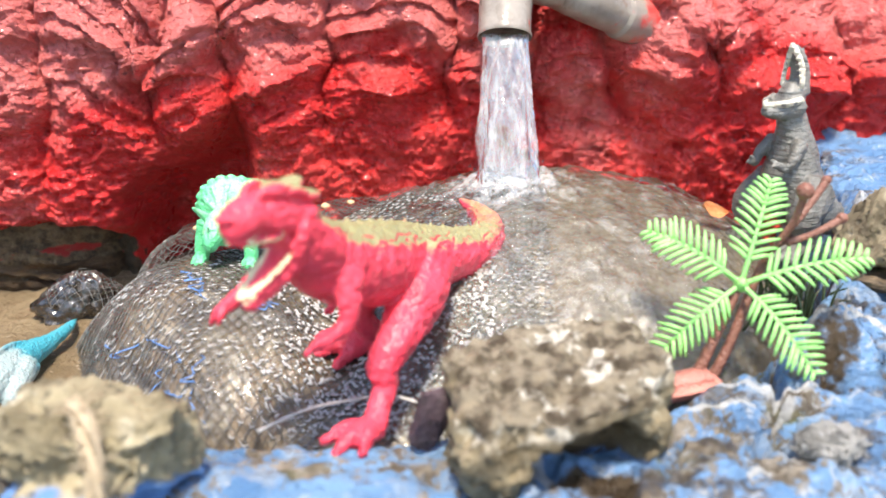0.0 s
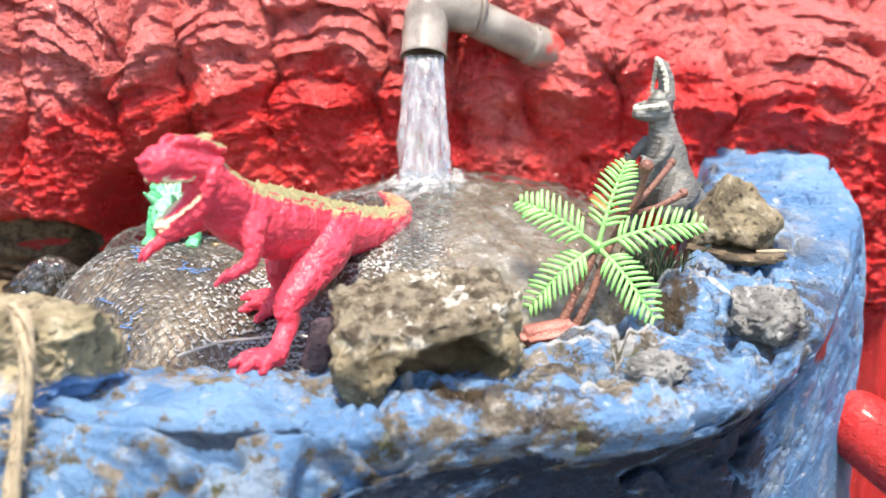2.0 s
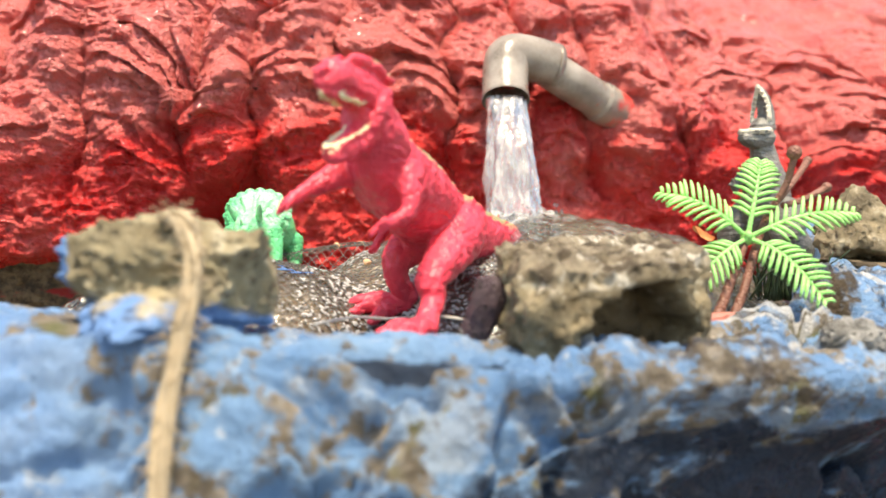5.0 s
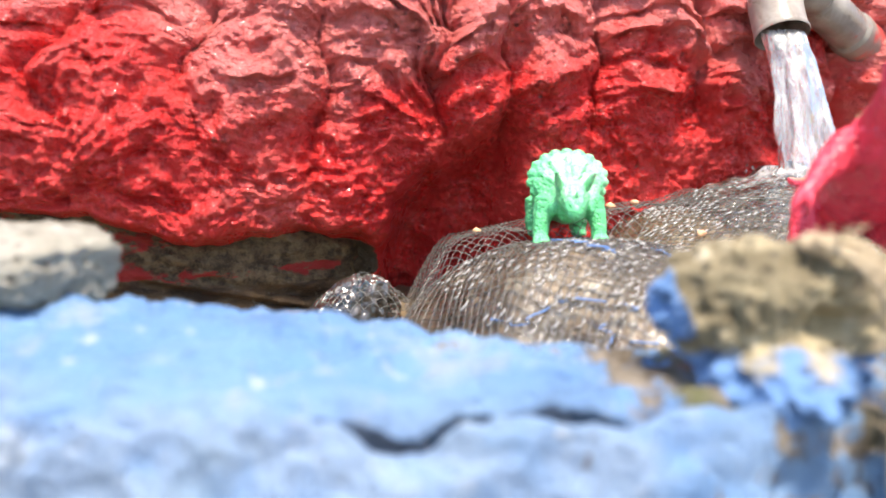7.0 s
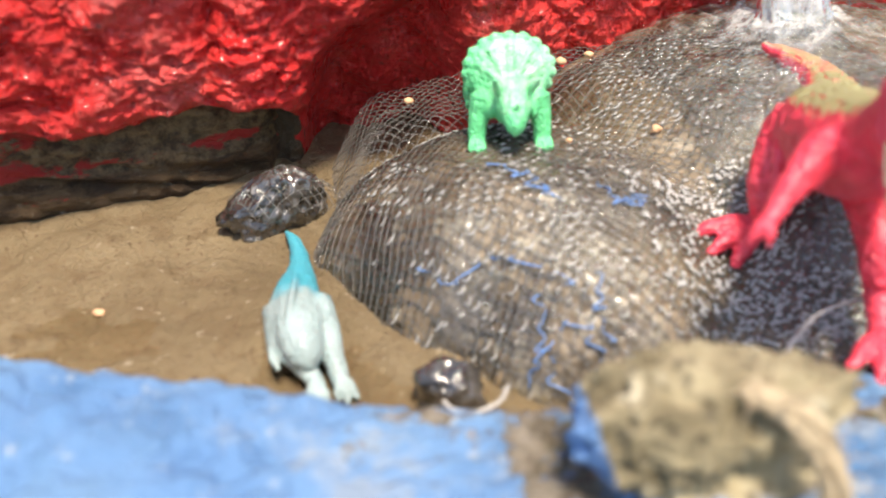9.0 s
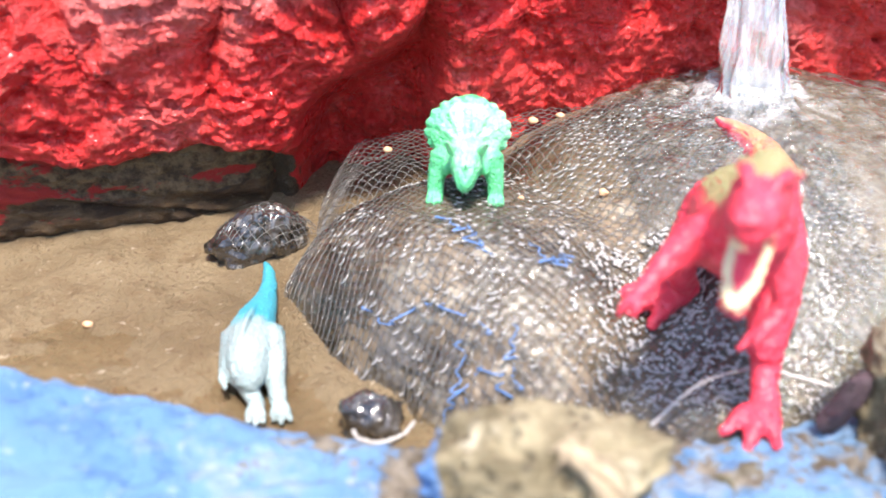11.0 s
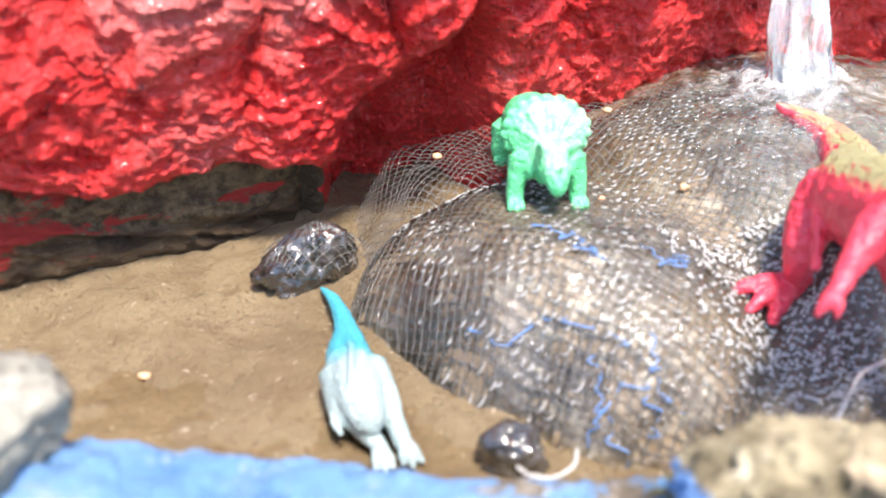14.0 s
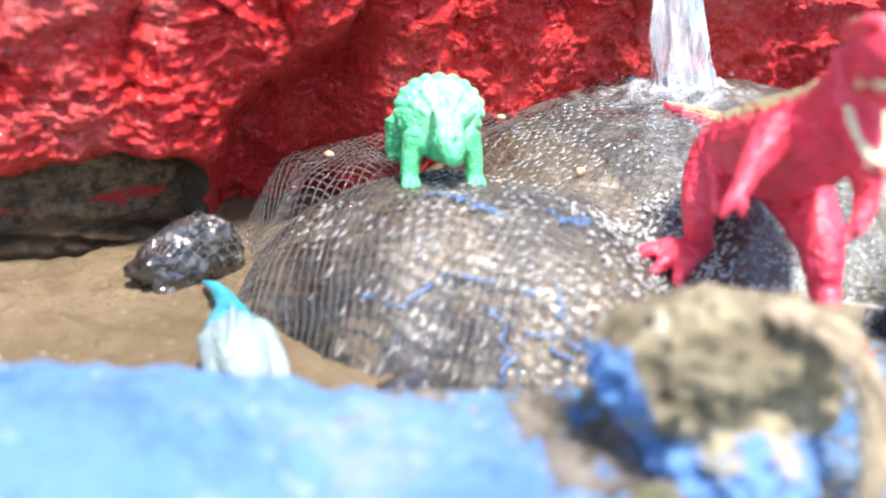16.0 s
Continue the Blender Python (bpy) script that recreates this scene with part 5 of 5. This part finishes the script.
# ---- toys ----
def toy(name, me, loc, heading, label, category="toy dinosaur"):
    ob = part(name, me)
    ob.matrix_world = pose(*loc, 0, 0, heading)
    return tagged(ob, label, category)


def cone(a, b, r):
    return tube_points(np.array([(*a, r), (*b, r * 0.15)]), 6)


def claw_foot(heel, toes, r):
    out = [limb([(*heel, r * 1.15), (*[(h + t) / 2 for h, t in zip(heel, toes[len(toes) // 2])], r * 1.05)], 5, 10)]
    for t in toes:
        m = [h * 0.45 + q * 0.55 for h, q in zip(heel, t)]
        out.append(limb([(*heel, r * 0.8), (m[0], m[1], m[2] + r * 0.4, r * 0.75), (*t, r * 0.38)], 7, 8))
    return out


def along(points, p):
    """Distance of points p from a polyline."""
    best = np.full(len(p), 9.0)
    for a, b in zip(points[:-1], points[1:]):
        a, b = np.array(a), np.array(b)
        t = np.clip((p - a) @ (b - a) / ((b - a) @ (b - a)), 0, 1)
        best = np.minimum(best, np.linalg.norm(p - (a + t[:, None] * (b - a)), axis=1))
    return best


# red dinosaur that strides from the boulder to the rim
SPINE = [(-0.122, -0.0165, 0.0470, 0.0012), (-0.1195, -0.007, 0.0425, 0.0050), (-0.109, 0.004, 0.038, 0.0078), (-0.090, 0.008, 0.036, 0.0102), (-0.066, 0.003, 0.039, 0.0122),
         (-0.042, -0.002, 0.044, 0.0150), (-0.014, 0.0, 0.0515, 0.0155), (0.009, 0.001, 0.0600, 0.0132), (0.021, 0.003, 0.0690, 0.0104), (0.029, 0.003, 0.0770, 0.0088)]
TURN = pose(0.0300, 0.003, 0.0755, 0, 0, -6) @ Matrix.Diagonal((0.90, 0.76, 0.82, 1.0)) @ pose(-0.028, 0, -0.080)


def turned(points):
    return [tuple(TURN @ Vector(p)) for p in points]


LOWER_JAW = turned([(0.033, 0.0066, 0.0732), (0.043, 0.0056, 0.0676), (0.0510, 0.0014, 0.0628), (0.0510, -0.0014, 0.0628), (0.043, -0.0056, 0.0676), (0.033, -0.0066, 0.0732)])
UPPER_JAW = turned([(0.036, 0.0062, 0.0818), (0.046, 0.0058, 0.0832), (0.0530, 0.0022, 0.0836), (0.0530, -0.0022, 0.0836), (0.046, -0.0058, 0.0832), (0.036, -0.0062, 0.0818)])


def red_dinosaur():
    k = [limb(SPINE, 60, 20)]
    # skull, jaws and brows
    h = [limb([(0.024, 0, 0.0850, 0.0090), (0.033, 0, 0.0895, 0.0094), (0.040, 0, 0.0900, 0.0080), (0.0460, 0, 0.0905, 0.0080), (0.0510, 0, 0.0895, 0.0074)], 18, 16)]
    h += [limb([(0.024, 0, 0.0760, 0.0088), (0.032, 0, 0.0690, 0.0062), (0.042, 0, 0.0634, 0.0048), (0.0490, 0, 0.0600, 0.0036)], 14, 14, 1.2)]
    h += [blob((0.031, 0, 0.0968), (0.0105, 0.0062, 0.0030), (0, 14, 0))]
    for s in (1, -1):
        h += [limb([(0.0440, s * 0.0034, 0.0975, 0.0016), (0.0405, s * 0.0048, 0.0992, 0.0024), (0.031, s * 0.0074, 0.0978, 0.0024), (0.021, s * 0.0080, 0.0938, 0.0022)], 14, 10)]
        h += [blob((0.0405, s * 0.0062, 0.0915), (0.0018, 0.0012, 0.0015)), blob((0.0555, s * 0.0034, 0.0925), (0.0013, 0.001, 0.001))]
        h += [limb([(0.024, s * 0.0075, 0.0885, 0.0036), (0.028, s * 0.0078, 0.0800, 0.0042), (0.031, s * 0.0070, 0.0735, 0.0030)], 8, 10)]
        h += [limb([(0.036, s * 0.0066, 0.0865, 0.0018), (0.044, s * 0.0062, 0.0880, 0.0016), (0.050, s * 0.0056, 0.0900, 0.0014)], 8, 8)]
        for i in range(8):
            x = 0.0365 + i * 0.0021
            h.append(cone((x, s * (0.0058 - i * 0.0003), 0.0826 + i * 0.0002), (x + 0.0004, s * (0.0056 - i * 0.0003), 0.0790 + i * 0.0002), 0.0010))
            x = 0.0350 + i * 0.0019
            h.append(cone((x, s * (0.0066 - i * 0.0004), 0.0705 - i * 0.0012), (x, s * (0.0064 - i * 0.0004), 0.0740 - i * 0.0012), 0.0009))
    h += [blob((0.037, 0, 0.0690), (0.009, 0.0032, 0.0018), (0, 33, 0))]
    k += [([TURN @ Vector(q) for q in v], f) for v, f in h]
    k += [limb([(*p, 0.0007) for p in LOWER_JAW], 24, 6), limb([(*p, 0.0008) for p in UPPER_JAW], 24, 6)]
    # legs
    k += [limb([(-0.046, 0.006, 0.043, 0.0125), (-0.030, 0.0120, 0.035, 0.0108), (-0.012, 0.0140, 0.026, 0.0076), (-0.003, 0.0140, 0.0195, 0.0060), (-0.002, 0.0150, 0.013, 0.0048), (0.003, 0.0160, 0.008, 0.0042), (0.0085, 0.0170, 0.0035, 0.0046)], 26, 16)]
    k += claw_foot((0.0085, 0.0170, 0.0032), [(0.0235, 0.0215, 0.0012), (0.0270, 0.0135, 0.0012), (0.0235, 0.0060, 0.0012)], 0.0044)
    k += [limb([(-0.046, -0.007, 0.043, 0.0120), (-0.044, -0.0120, 0.035, 0.0098), (-0.036, -0.0160, 0.027, 0.0068), (-0.036, -0.0160, 0.019, 0.0050), (-0.041, -0.0140, 0.012, 0.0050), (-0.043, -0.0140, 0.0085, 0.0048)], 24, 16)]
    k += claw_foot((-0.0425, -0.0145, 0.0085), [(-0.0255, -0.0225, 0.0015), (-0.0250, -0.0310, 0.0050), (-0.0310, -0.0365, 0.0085)], 0.0047)
    # arms
    k += [limb([(0.012, -0.010, 0.060, 0.0068), (0.0205, -0.0170, 0.0545, 0.0044), (0.0260, -0.0205, 0.0510, 0.0031), (0.0310, -0.0230, 0.0480, 0.0024)], 14, 12)]
    k += claw_foot((0.0310, -0.0230, 0.0480), [(0.0365, -0.0230, 0.0425), (0.0345, -0.0275, 0.0420)], 0.0020)
    k += [limb([(0.012, 0.010, 0.058, 0.0066), (0.0155, 0.0135, 0.0500, 0.0042), (0.0175, 0.0140, 0.0435, 0.0031), (0.0235, 0.0110, 0.0398, 0.0024)], 14, 12)]
    k += claw_foot((0.0235, 0.0110, 0.0398), [(0.0300, 0.0090, 0.0380), (0.0285, 0.0050, 0.0350)], 0.0020)
    # row of small scales down the back
    p = glide(SPINE, 60)
    for a in p[20:54:2]:
        k.append(cone((a[0], a[1], a[2] + a[3] * 0.85), (a[0] - 0.001, a[1], a[2] + a[3] + 0.0024), 0.0016))
    # folds of muscle
    for s in (1, -1):
        k += [limb([(-0.044, s * 0.0125, 0.052, 0.0022), (-0.030, s * 0.0155, 0.043, 0.0024), (-0.014, s * 0.0165, 0.030, 0.0016)], 10, 8), blob((0.0, s * 0.0085, 0.053), (0.013, 0.006, 0.009), (0, -20, 0))]

    def paint(p, n):
        c = p[:, :3]
        mid = np.interp(p[:, 0], [q[0] for q in SPINE[1:]], [q[2] + q[3] * 0.62 for q in SPINE[1:]])
        back = 0.85 * smooth(-0.010, 0.003, p[:, 2] - mid) * smooth(0.10, 0.75, n[:, 2]) * (0.75 + 0.25 * smooth(-0.108, -0.080, p[:, 0])) * smooth(0.030, 0.018, p[:, 0])
        brow = smooth(0.0865, 0.0885, p[:, 2]) * smooth(0.25, 0.60, n[:, 2]) * smooth(0.0385, 0.0360, p[:, 0])
        trim = np.maximum(smooth(0.0022, 0.0016, along(LOWER_JAW, c)) * smooth(0.0, 0.4, n[:, 2] + 0.25 * smooth(0.046, 0.052, p[:, 0])), smooth(0.0019, 0.0013, along(UPPER_JAW, c)) * smooth(0.35, 0.0, n[:, 2]) * smooth(0.0012, 0.0024, np.abs(p[:, 1] - 0.003)))
        return np.maximum(back, brow), trim

    return fused("toy_dinosaur", k, 0.00062, REX, paint, 2, 0.00045)


toy("toy_dinosaur", red_dinosaur(), (-0.040, 0.285, 0.0415), -114.8, "crimson plastic meat-eating toy dinosaur with olive back, mouth open")


# grey dinosaur that stands upright and roars
def grey_dinosaur():
    k = [limb([(-0.062, 0.012, 0.004, 0.0020), (-0.045, 0.008, 0.007, 0.0065), (-0.026, 0.002, 0.016, 0.0125), (-0.012, 0, 0.029, 0.0158), (-0.010, 0, 0.043, 0.0126), (-0.007, 0, 0.055, 0.0084), (-0.004, 0, 0.065, 0.0066), (-0.004, 0, 0.072, 0.0068)], 44, 20)]
    k += [limb([(-0.008, 0, 0.071, 0.0056), (-0.0080, 0, 0.079, 0.0045), (-0.0055, 0, 0.086, 0.0034), (-0.0015, 0, 0.0905, 0.0020)], 14, 12, 1.15)]
    k += [limb([(-0.003, 0, 0.066, 0.0066), (0.004, 0, 0.0640, 0.0042), (0.0095, 0, 0.0640, 0.0032), (0.0130, 0, 0.0645, 0.0024)], 12, 12, 1.7)]
    for s in (1, -1):
        for i in range(7):
            k.append(cone((-0.0025 + i * 0.0003, s * (0.0056 - i * 0.0007), 0.0765 + i * 0.0023), (-0.0002 + i * 0.0003, s * (0.0052 - i * 0.0007), 0.0765 + i * 0.0023), 0.0008))
            k.append(cone((0.0005 + i * 0.0018, s * (0.0078 - i * 0.0007), 0.0690 - i * 0.0002), (0.0005 + i * 0.0018, s * (0.0076 - i * 0.0007), 0.0716 - i * 0.0002), 0.0009))
        k += [limb([(-0.003, s * 0.0062, 0.0745, 0.0014), (-0.003, s * 0.0046, 0.084, 0.0013), (0.0002, 0.0, 0.0920, 0.0012)], 12, 7)]
        k += [limb([(-0.001, s * 0.0086, 0.0690, 0.0015), (0.006, s * 0.0072, 0.0678, 0.0015), (0.0142, 0.0, 0.0672, 0.0015)], 12, 7)]
        k += [limb([(-0.012, s * 0.013, 0.026, 0.0120), (-0.002, s * 0.0185, 0.018, 0.0090), (-0.006, s * 0.0185, 0.010, 0.0055), (-0.004, s * 0.0185, 0.003, 0.0048)], 16, 12)]
        k += claw_foot((-0.004, s * 0.0185, 0.0028), [(0.012, s * 0.013, 0.001), (0.014, s * 0.0185, 0.001), (0.011, s * 0.024, 0.001)], 0.0042)
        k += [limb([(-0.004, s * 0.0085, 0.049, 0.0042), (0.002, s * 0.0110, 0.044, 0.0030), (0.006, s * 0.0100, 0.0400, 0.0022), (0.0105, s * 0.0080, 0.0420, 0.0018)], 12, 10)]
        k += claw_foot((0.0100, s * 0.0080, 0.0420), [(0.0140, s * 0.0062, 0.0440), (0.0145, s * 0.0080, 0.0410)], 0.0014)
    k.append(blob((-0.002, 0, 0.0715), (0.004, 0.0032, 0.003)))
    for a in glide([(-0.0135, 0, 0.072, 0), (-0.0165, 0, 0.058, 0), (-0.024, 0, 0.046, 0), (-0.030, 0, 0.032, 0), (-0.036, 0.003, 0.022, 0), (-0.052, 0.009, 0.0115, 0)], 30):
        k.append(cone(a[:3] + np.array((0.002, 0, 0)), a[:3] + np.array((-0.0012, 0, 0.0008)), 0.0013))
    for i in range(8):
        k.append(cone((-0.0105 + 0.0004 * i, 0, 0.075 + i * 0.0020), (-0.0140 + 0.0007 * i, 0, 0.076 + i * 0.0021), 0.0012))

    k = [([Vector((q[0], q[1] * 0.80, q[2])) for q in v], f) for v, f in k]

    def paint(p, n):
        p = p * np.array((1.0, 1.25, 1.0))
        side = smooth(0.2, 0.8, np.abs(n[:, 1])) * 0.55 + 0.45 * smooth(0.045, 0.07, p[:, 2])
        trim = np.zeros(len(p))
        for s in (1, -1):
            trim = np.maximum(trim, smooth(0.0019, 0.0013, along([(-0.003, s * 0.0062, 0.0745), (-0.003, s * 0.0046, 0.084), (0.0002, 0.0, 0.0920)], p)))
            trim = np.maximum(trim, smooth(0.0019, 0.0013, along([(-0.001, s * 0.0086, 0.0690), (0.006, s * 0.0072, 0.0678), (0.0142, 0.0, 0.0672)], p)))
        return side, trim

    return fused("toy_dinosaur", k, 0.0006, GREY, paint, 2, 0.00012)


toy("toy_dinosaur", grey_dinosaur(), (0.138, 0.398, 0.0675), -142, "grey plastic toy dinosaur rearing up with gaping jaws")


# green three-horned dinosaur on the net
def green_dinosaur():
    k = [limb([(0.003, 0, 0.0165, 0.0075), (-0.010, 0, 0.0185, 0.0110), (-0.028, 0, 0.0205, 0.0128), (-0.044, 0, 0.0175, 0.0105), (-0.057, 0, 0.0115, 0.0052), (-0.073, 0, 0.0055, 0.0015)], 34, 18, 0.95)]
    k += [limb([(-0.001, 0, 0.0205, 0.0072), (0.007, 0, 0.0190, 0.0064), (0.0125, 0, 0.0158, 0.0048), (0.0158, 0, 0.0128, 0.0030)], 12, 14, 0.95)]
    k += [blob((-0.007, 0, 0.0262), (0.0030, 0.0150, 0.0118), (0, -20, 0))]
    for i in range(13):
        a = math.radians(-25 + 230 * i / 12)
        k.append(blob((-0.0092 - 0.0032 * math.sin(a), 0.0148 * math.cos(a), 0.0262 + 0.0112 * math.sin(a)), (0.0020, 0.0026, 0.0024)))
    for i in range(5):
        a = math.radians(20 + 140 * i / 4)
        k.append(limb([(-0.003, 0.004 * math.cos(a), 0.023 + 0.003 * math.sin(a), 0.0012), (-0.0062 - 0.002 * math.sin(a), 0.0125 * math.cos(a), 0.0262 + 0.0095 * math.sin(a), 0.0014)], 5, 6))
    for s in (1, -1):
        k += [limb([(0.004, s * 0.0046, 0.0225, 0.0021), (0.0085, s * 0.0064, 0.0265, 0.0016), (0.0125, s * 0.0076, 0.0300, 0.0007)], 8, 8)]
        k += [limb([(-0.004, s * 0.0090, 0.0170, 0.0060), (-0.0015, s * 0.0115, 0.0100, 0.0038), (-0.0005, s * 0.0120, 0.0032, 0.0034)], 12, 12)]
        k += claw_foot((-0.001, s * 0.0120, 0.0024), [(0.0052, s * 0.0097, 0.001), (0.0062, s * 0.0122, 0.001), (0.0050, s * 0.0148, 0.001)], 0.0028)
        k += [limb([(-0.042, s * 0.0080, 0.0150, 0.0068), (-0.041, s * 0.0098, 0.0080, 0.0046), (-0.043, s * 0.0100, 0.0030, 0.0038)], 12, 12)]
        k += claw_foot((-0.043, s * 0.0100, 0.0024), [(-0.037, s * 0.008, 0.001), (-0.036, s * 0.0102, 0.001), (-0.037, s * 0.0125, 0.001)], 0.0028)
        k += [blob((0.0085, s * 0.0050, 0.0185), (0.0018, 0.0014, 0.0014)), blob((0.002, s * 0.0075, 0.0150), (0.003, 0.002, 0.003))]
    k += [limb([(0.013, 0, 0.0190, 0.0016), (0.0165, 0, 0.0228, 0.0006)], 5, 8)]
    for i in range(16):
        x = -0.012 - i * 0.0032
        k.append(cone((x, 0, float(np.interp(-x, (0.01, 0.028, 0.044, 0.057, 0.073), (0.0285, 0.0325, 0.027, 0.0155, 0.006))) - 0.0005), (x - 0.0006, 0, float(np.interp(-x, (0.01, 0.028, 0.044, 0.057, 0.073), (0.0285, 0.0325, 0.027, 0.0155, 0.006))) + 0.0016), 0.0011))

    def paint(p, n):
        # pale head and frill; the greener right flank is shade put into the tint
        return 0.22 + 0.34 * smooth(0.010, 0.026, p[:, 2]) * smooth(-0.020, -0.008, p[:, 0]) * smooth(-0.020, -0.004, p[:, 1]), np.zeros(len(p))

    return fused("toy_dinosaur", k, 0.0005, MINT, paint, 1, 0.0002)


toy("toy_dinosaur", green_dinosaur(), (-0.1105, 0.381, 0.0625), -97, "mint green plastic three-horned toy dinosaur on the net")


# pale cyan dinosaur crouching in the sand
def cyan_dinosaur():
    k = [limb([(-0.072, -0.0045, 0.007, 0.0008), (-0.064, -0.002, 0.0085, 0.0018), (-0.054, 0.000, 0.0095, 0.0026), (-0.042, 0.001, 0.0105, 0.0034), (-0.031, 0.001, 0.0115, 0.0048), (-0.019, 0, 0.0125, 0.0068), (-0.007, 0, 0.0130, 0.0080), (0.003, 0.001, 0.0125, 0.0075), (0.010, 0.002, 0.0115, 0.0060), (0.014, 0.003, 0.0085, 0.0046)], 44, 18, 1.1)]
    k += [limb([(-0.010, 0.0060, 0.013, 0.0062), (0.002, 0.0090, 0.0100, 0.0050), (0.009, 0.0105, 0.0070, 0.0038), (0.016, 0.0125, 0.0040, 0.0030)], 14, 12)]
    k += claw_foot((0.016, 0.0125, 0.0034), [(0.024, 0.0115, 0.001), (0.0255, 0.0145, 0.001), (0.024, 0.0175, 0.001)], 0.0027)
    k += [limb([(-0.008, -0.0050, 0.013, 0.0060), (0.004, -0.0045, 0.0095, 0.0048), (0.011, 0.0005, 0.0065, 0.0036), (0.017, 0.0050, 0.0040, 0.0028)], 14, 12)]
    k += claw_foot((0.017, 0.0050, 0.0034), [(0.025, 0.0030, 0.001), (0.0265, 0.0060, 0.001), (0.025, 0.0085, 0.001)], 0.0026)
    k += [limb([(0.003, -0.0065, 0.0100, 0.0026), (0.009, -0.0075, 0.0080, 0.0016), (0.013, -0.0060, 0.0060, 0.0011)], 10, 8)]
    k += [limb([(-0.024, 0, 0.0175, 0.0009), (-0.008, 0, 0.0220, 0.0012), (0.005, -0.002, 0.0195, 0.0010)], 10, 8)]

    def paint(p, n):
        return 1.1 * smooth(0.010, -0.030, p[:, 0]) + 0.12 * smooth(0.02, 0.03, p[:, 2]), np.zeros(len(p))

    return fused("toy_dinosaur", k, 0.0005, CYAN, paint, 2, 0.0002)


toy("toy_dinosaur", cyan_dinosaur(), (-0.1925, 0.3245, 0.0195), -92, "pale cyan plastic toy dinosaur crouching on wet sand")

# ---- plastic palm ----
PB = Vector((0.084, 0.304, 0.044))
palm = base("toy_palm", *PB, label="lime green plastic toy palm on a salmon foot", category="toy plant")
CROWN = Vector((0.103, 0.317, 0.080)) - PB
FACE = Vector((-0.17, -0.83, 0.55)).normalized()


def palm_leaf(tip, seed):
    r = random.Random(seed)
    d = tip - CROWN
    n = 40
    rows = []
    for i in range(n + 1):
        t = i / n
        q = CROWN + d * t + FACE * (0.006 * math.sin(t * math.pi)) + Vector((0, 0, -0.003 * t * t))
        rows.append((*q, 0.0011 - 0.0006 * t))
    leaf = part("leaf", mesh_of("leaf", *tube_points(np.array(rows), 8), LEAF), palm)
    along_leaf = d.normalized()
    side = FACE.cross(along_leaf).normalized()
    for i in range(12):
        t = 0.20 + 0.79 * i / 11
        a = Vector(rows[min(n, int(t * n))][:3])
        size = 0.0106 * math.sin(math.pi * (0.12 + 0.80 * t)) ** 0.7 * r.uniform(0.92, 1.06)
        for s in (1, -1):
            w = (side * s + along_leaf * (0.50 + 0.25 * t)).normalized()
            m = a + w * size * 0.55 + FACE * 0.0006
            e = a + w * size - FACE * 0.0012
            p = glide([(*a, 0.0008), (*m, 0.00085), (*e, 0.00045)], 6)
            part("leaflet", mesh_of("leaflet", *tube_points(p, 7, 1.0), LEAF), leaf)


for i, tip in enumerate(((0.117, 0.340, 0.117), (0.069, 0.325, 0.101), (0.147, 0.317, 0.094), (0.074, 0.313, 0.056), (0.125, 0.294, 0.058))):
    palm_leaf(Vector(tip) - PB, i)
hub = fused("hub", [blob(CROWN, (0.0030, 0.0030, 0.0030)), blob(CROWN + FACE * 0.002, (0.002, 0.002, 0.002))], 0.0004, LEAF)
part("hub", hub, palm)


def bark_tube(name, pts, label=""):
    p = glide(pts, 46)
    p[:, 3] *= 1 + 0.14 * np.abs(np.sin(np.arange(46) * 0.9))
    return part(name, mesh_of(name, *tube_points(p, 10), BARK), palm, label)


bark_tube("stem", [(0.002, 0.003, 0.0, 0.0022), (0.009, 0.007, 0.015, 0.0018), (0.019, 0.014, 0.036, 0.0015)])
bark_tube("stem", [(0.008, 0.004, -0.001, 0.0020), (0.016, 0.009, 0.014, 0.0017), (0.024, 0.016, 0.034, 0.0015), (0.031, 0.021, 0.048, 0.0014)])
bark_tube("branch", [(0.030, 0.020, 0.046, 0.0015), (0.036, 0.017, 0.058, 0.0013), (0.038, 0.014, 0.069, 0.0013)])
bark_tube("branch", [(0.034, 0.020, 0.052, 0.0013), (0.043, 0.025, 0.061, 0.0012), (0.052, 0.033, 0.070, 0.0014)])
bark_tube("branch", [(0.036, 0.020, 0.050, 0.0013), (0.046, 0.022, 0.053, 0.0012), (0.056, 0.024, 0.058, 0.0015)])
for c, r in (((0.038, 0.0135, 0.0715), 0.0031), ((0.0525, 0.0335, 0.0708), 0.0019), ((0.0565, 0.0242, 0.0585), 0.0022)):
    part("knob", mesh_of("knob", *blob(c, (r, r, r)), BARK), palm)
bm = bmesh.new()
bmesh.ops.create_cube(bm, size=1.0, matrix=pose(-0.002, -0.001, 0.0015, 0, -8, 12) @ Matrix.Diagonal((0.026, 0.015, 0.0075, 1)))
bmesh.ops.bevel(bm, geom=bm.edges[:], offset=0.0030, segments=4, affect="EDGES")
me = bpy.data.meshes.new("foot")
bm.to_mesh(me)
bm.free()
me.polygons.foreach_set("use_smooth", [True] * len(me.polygons))
me.materials.append(PINK)
part("foot", me, palm, "salmon plastic foot plate")
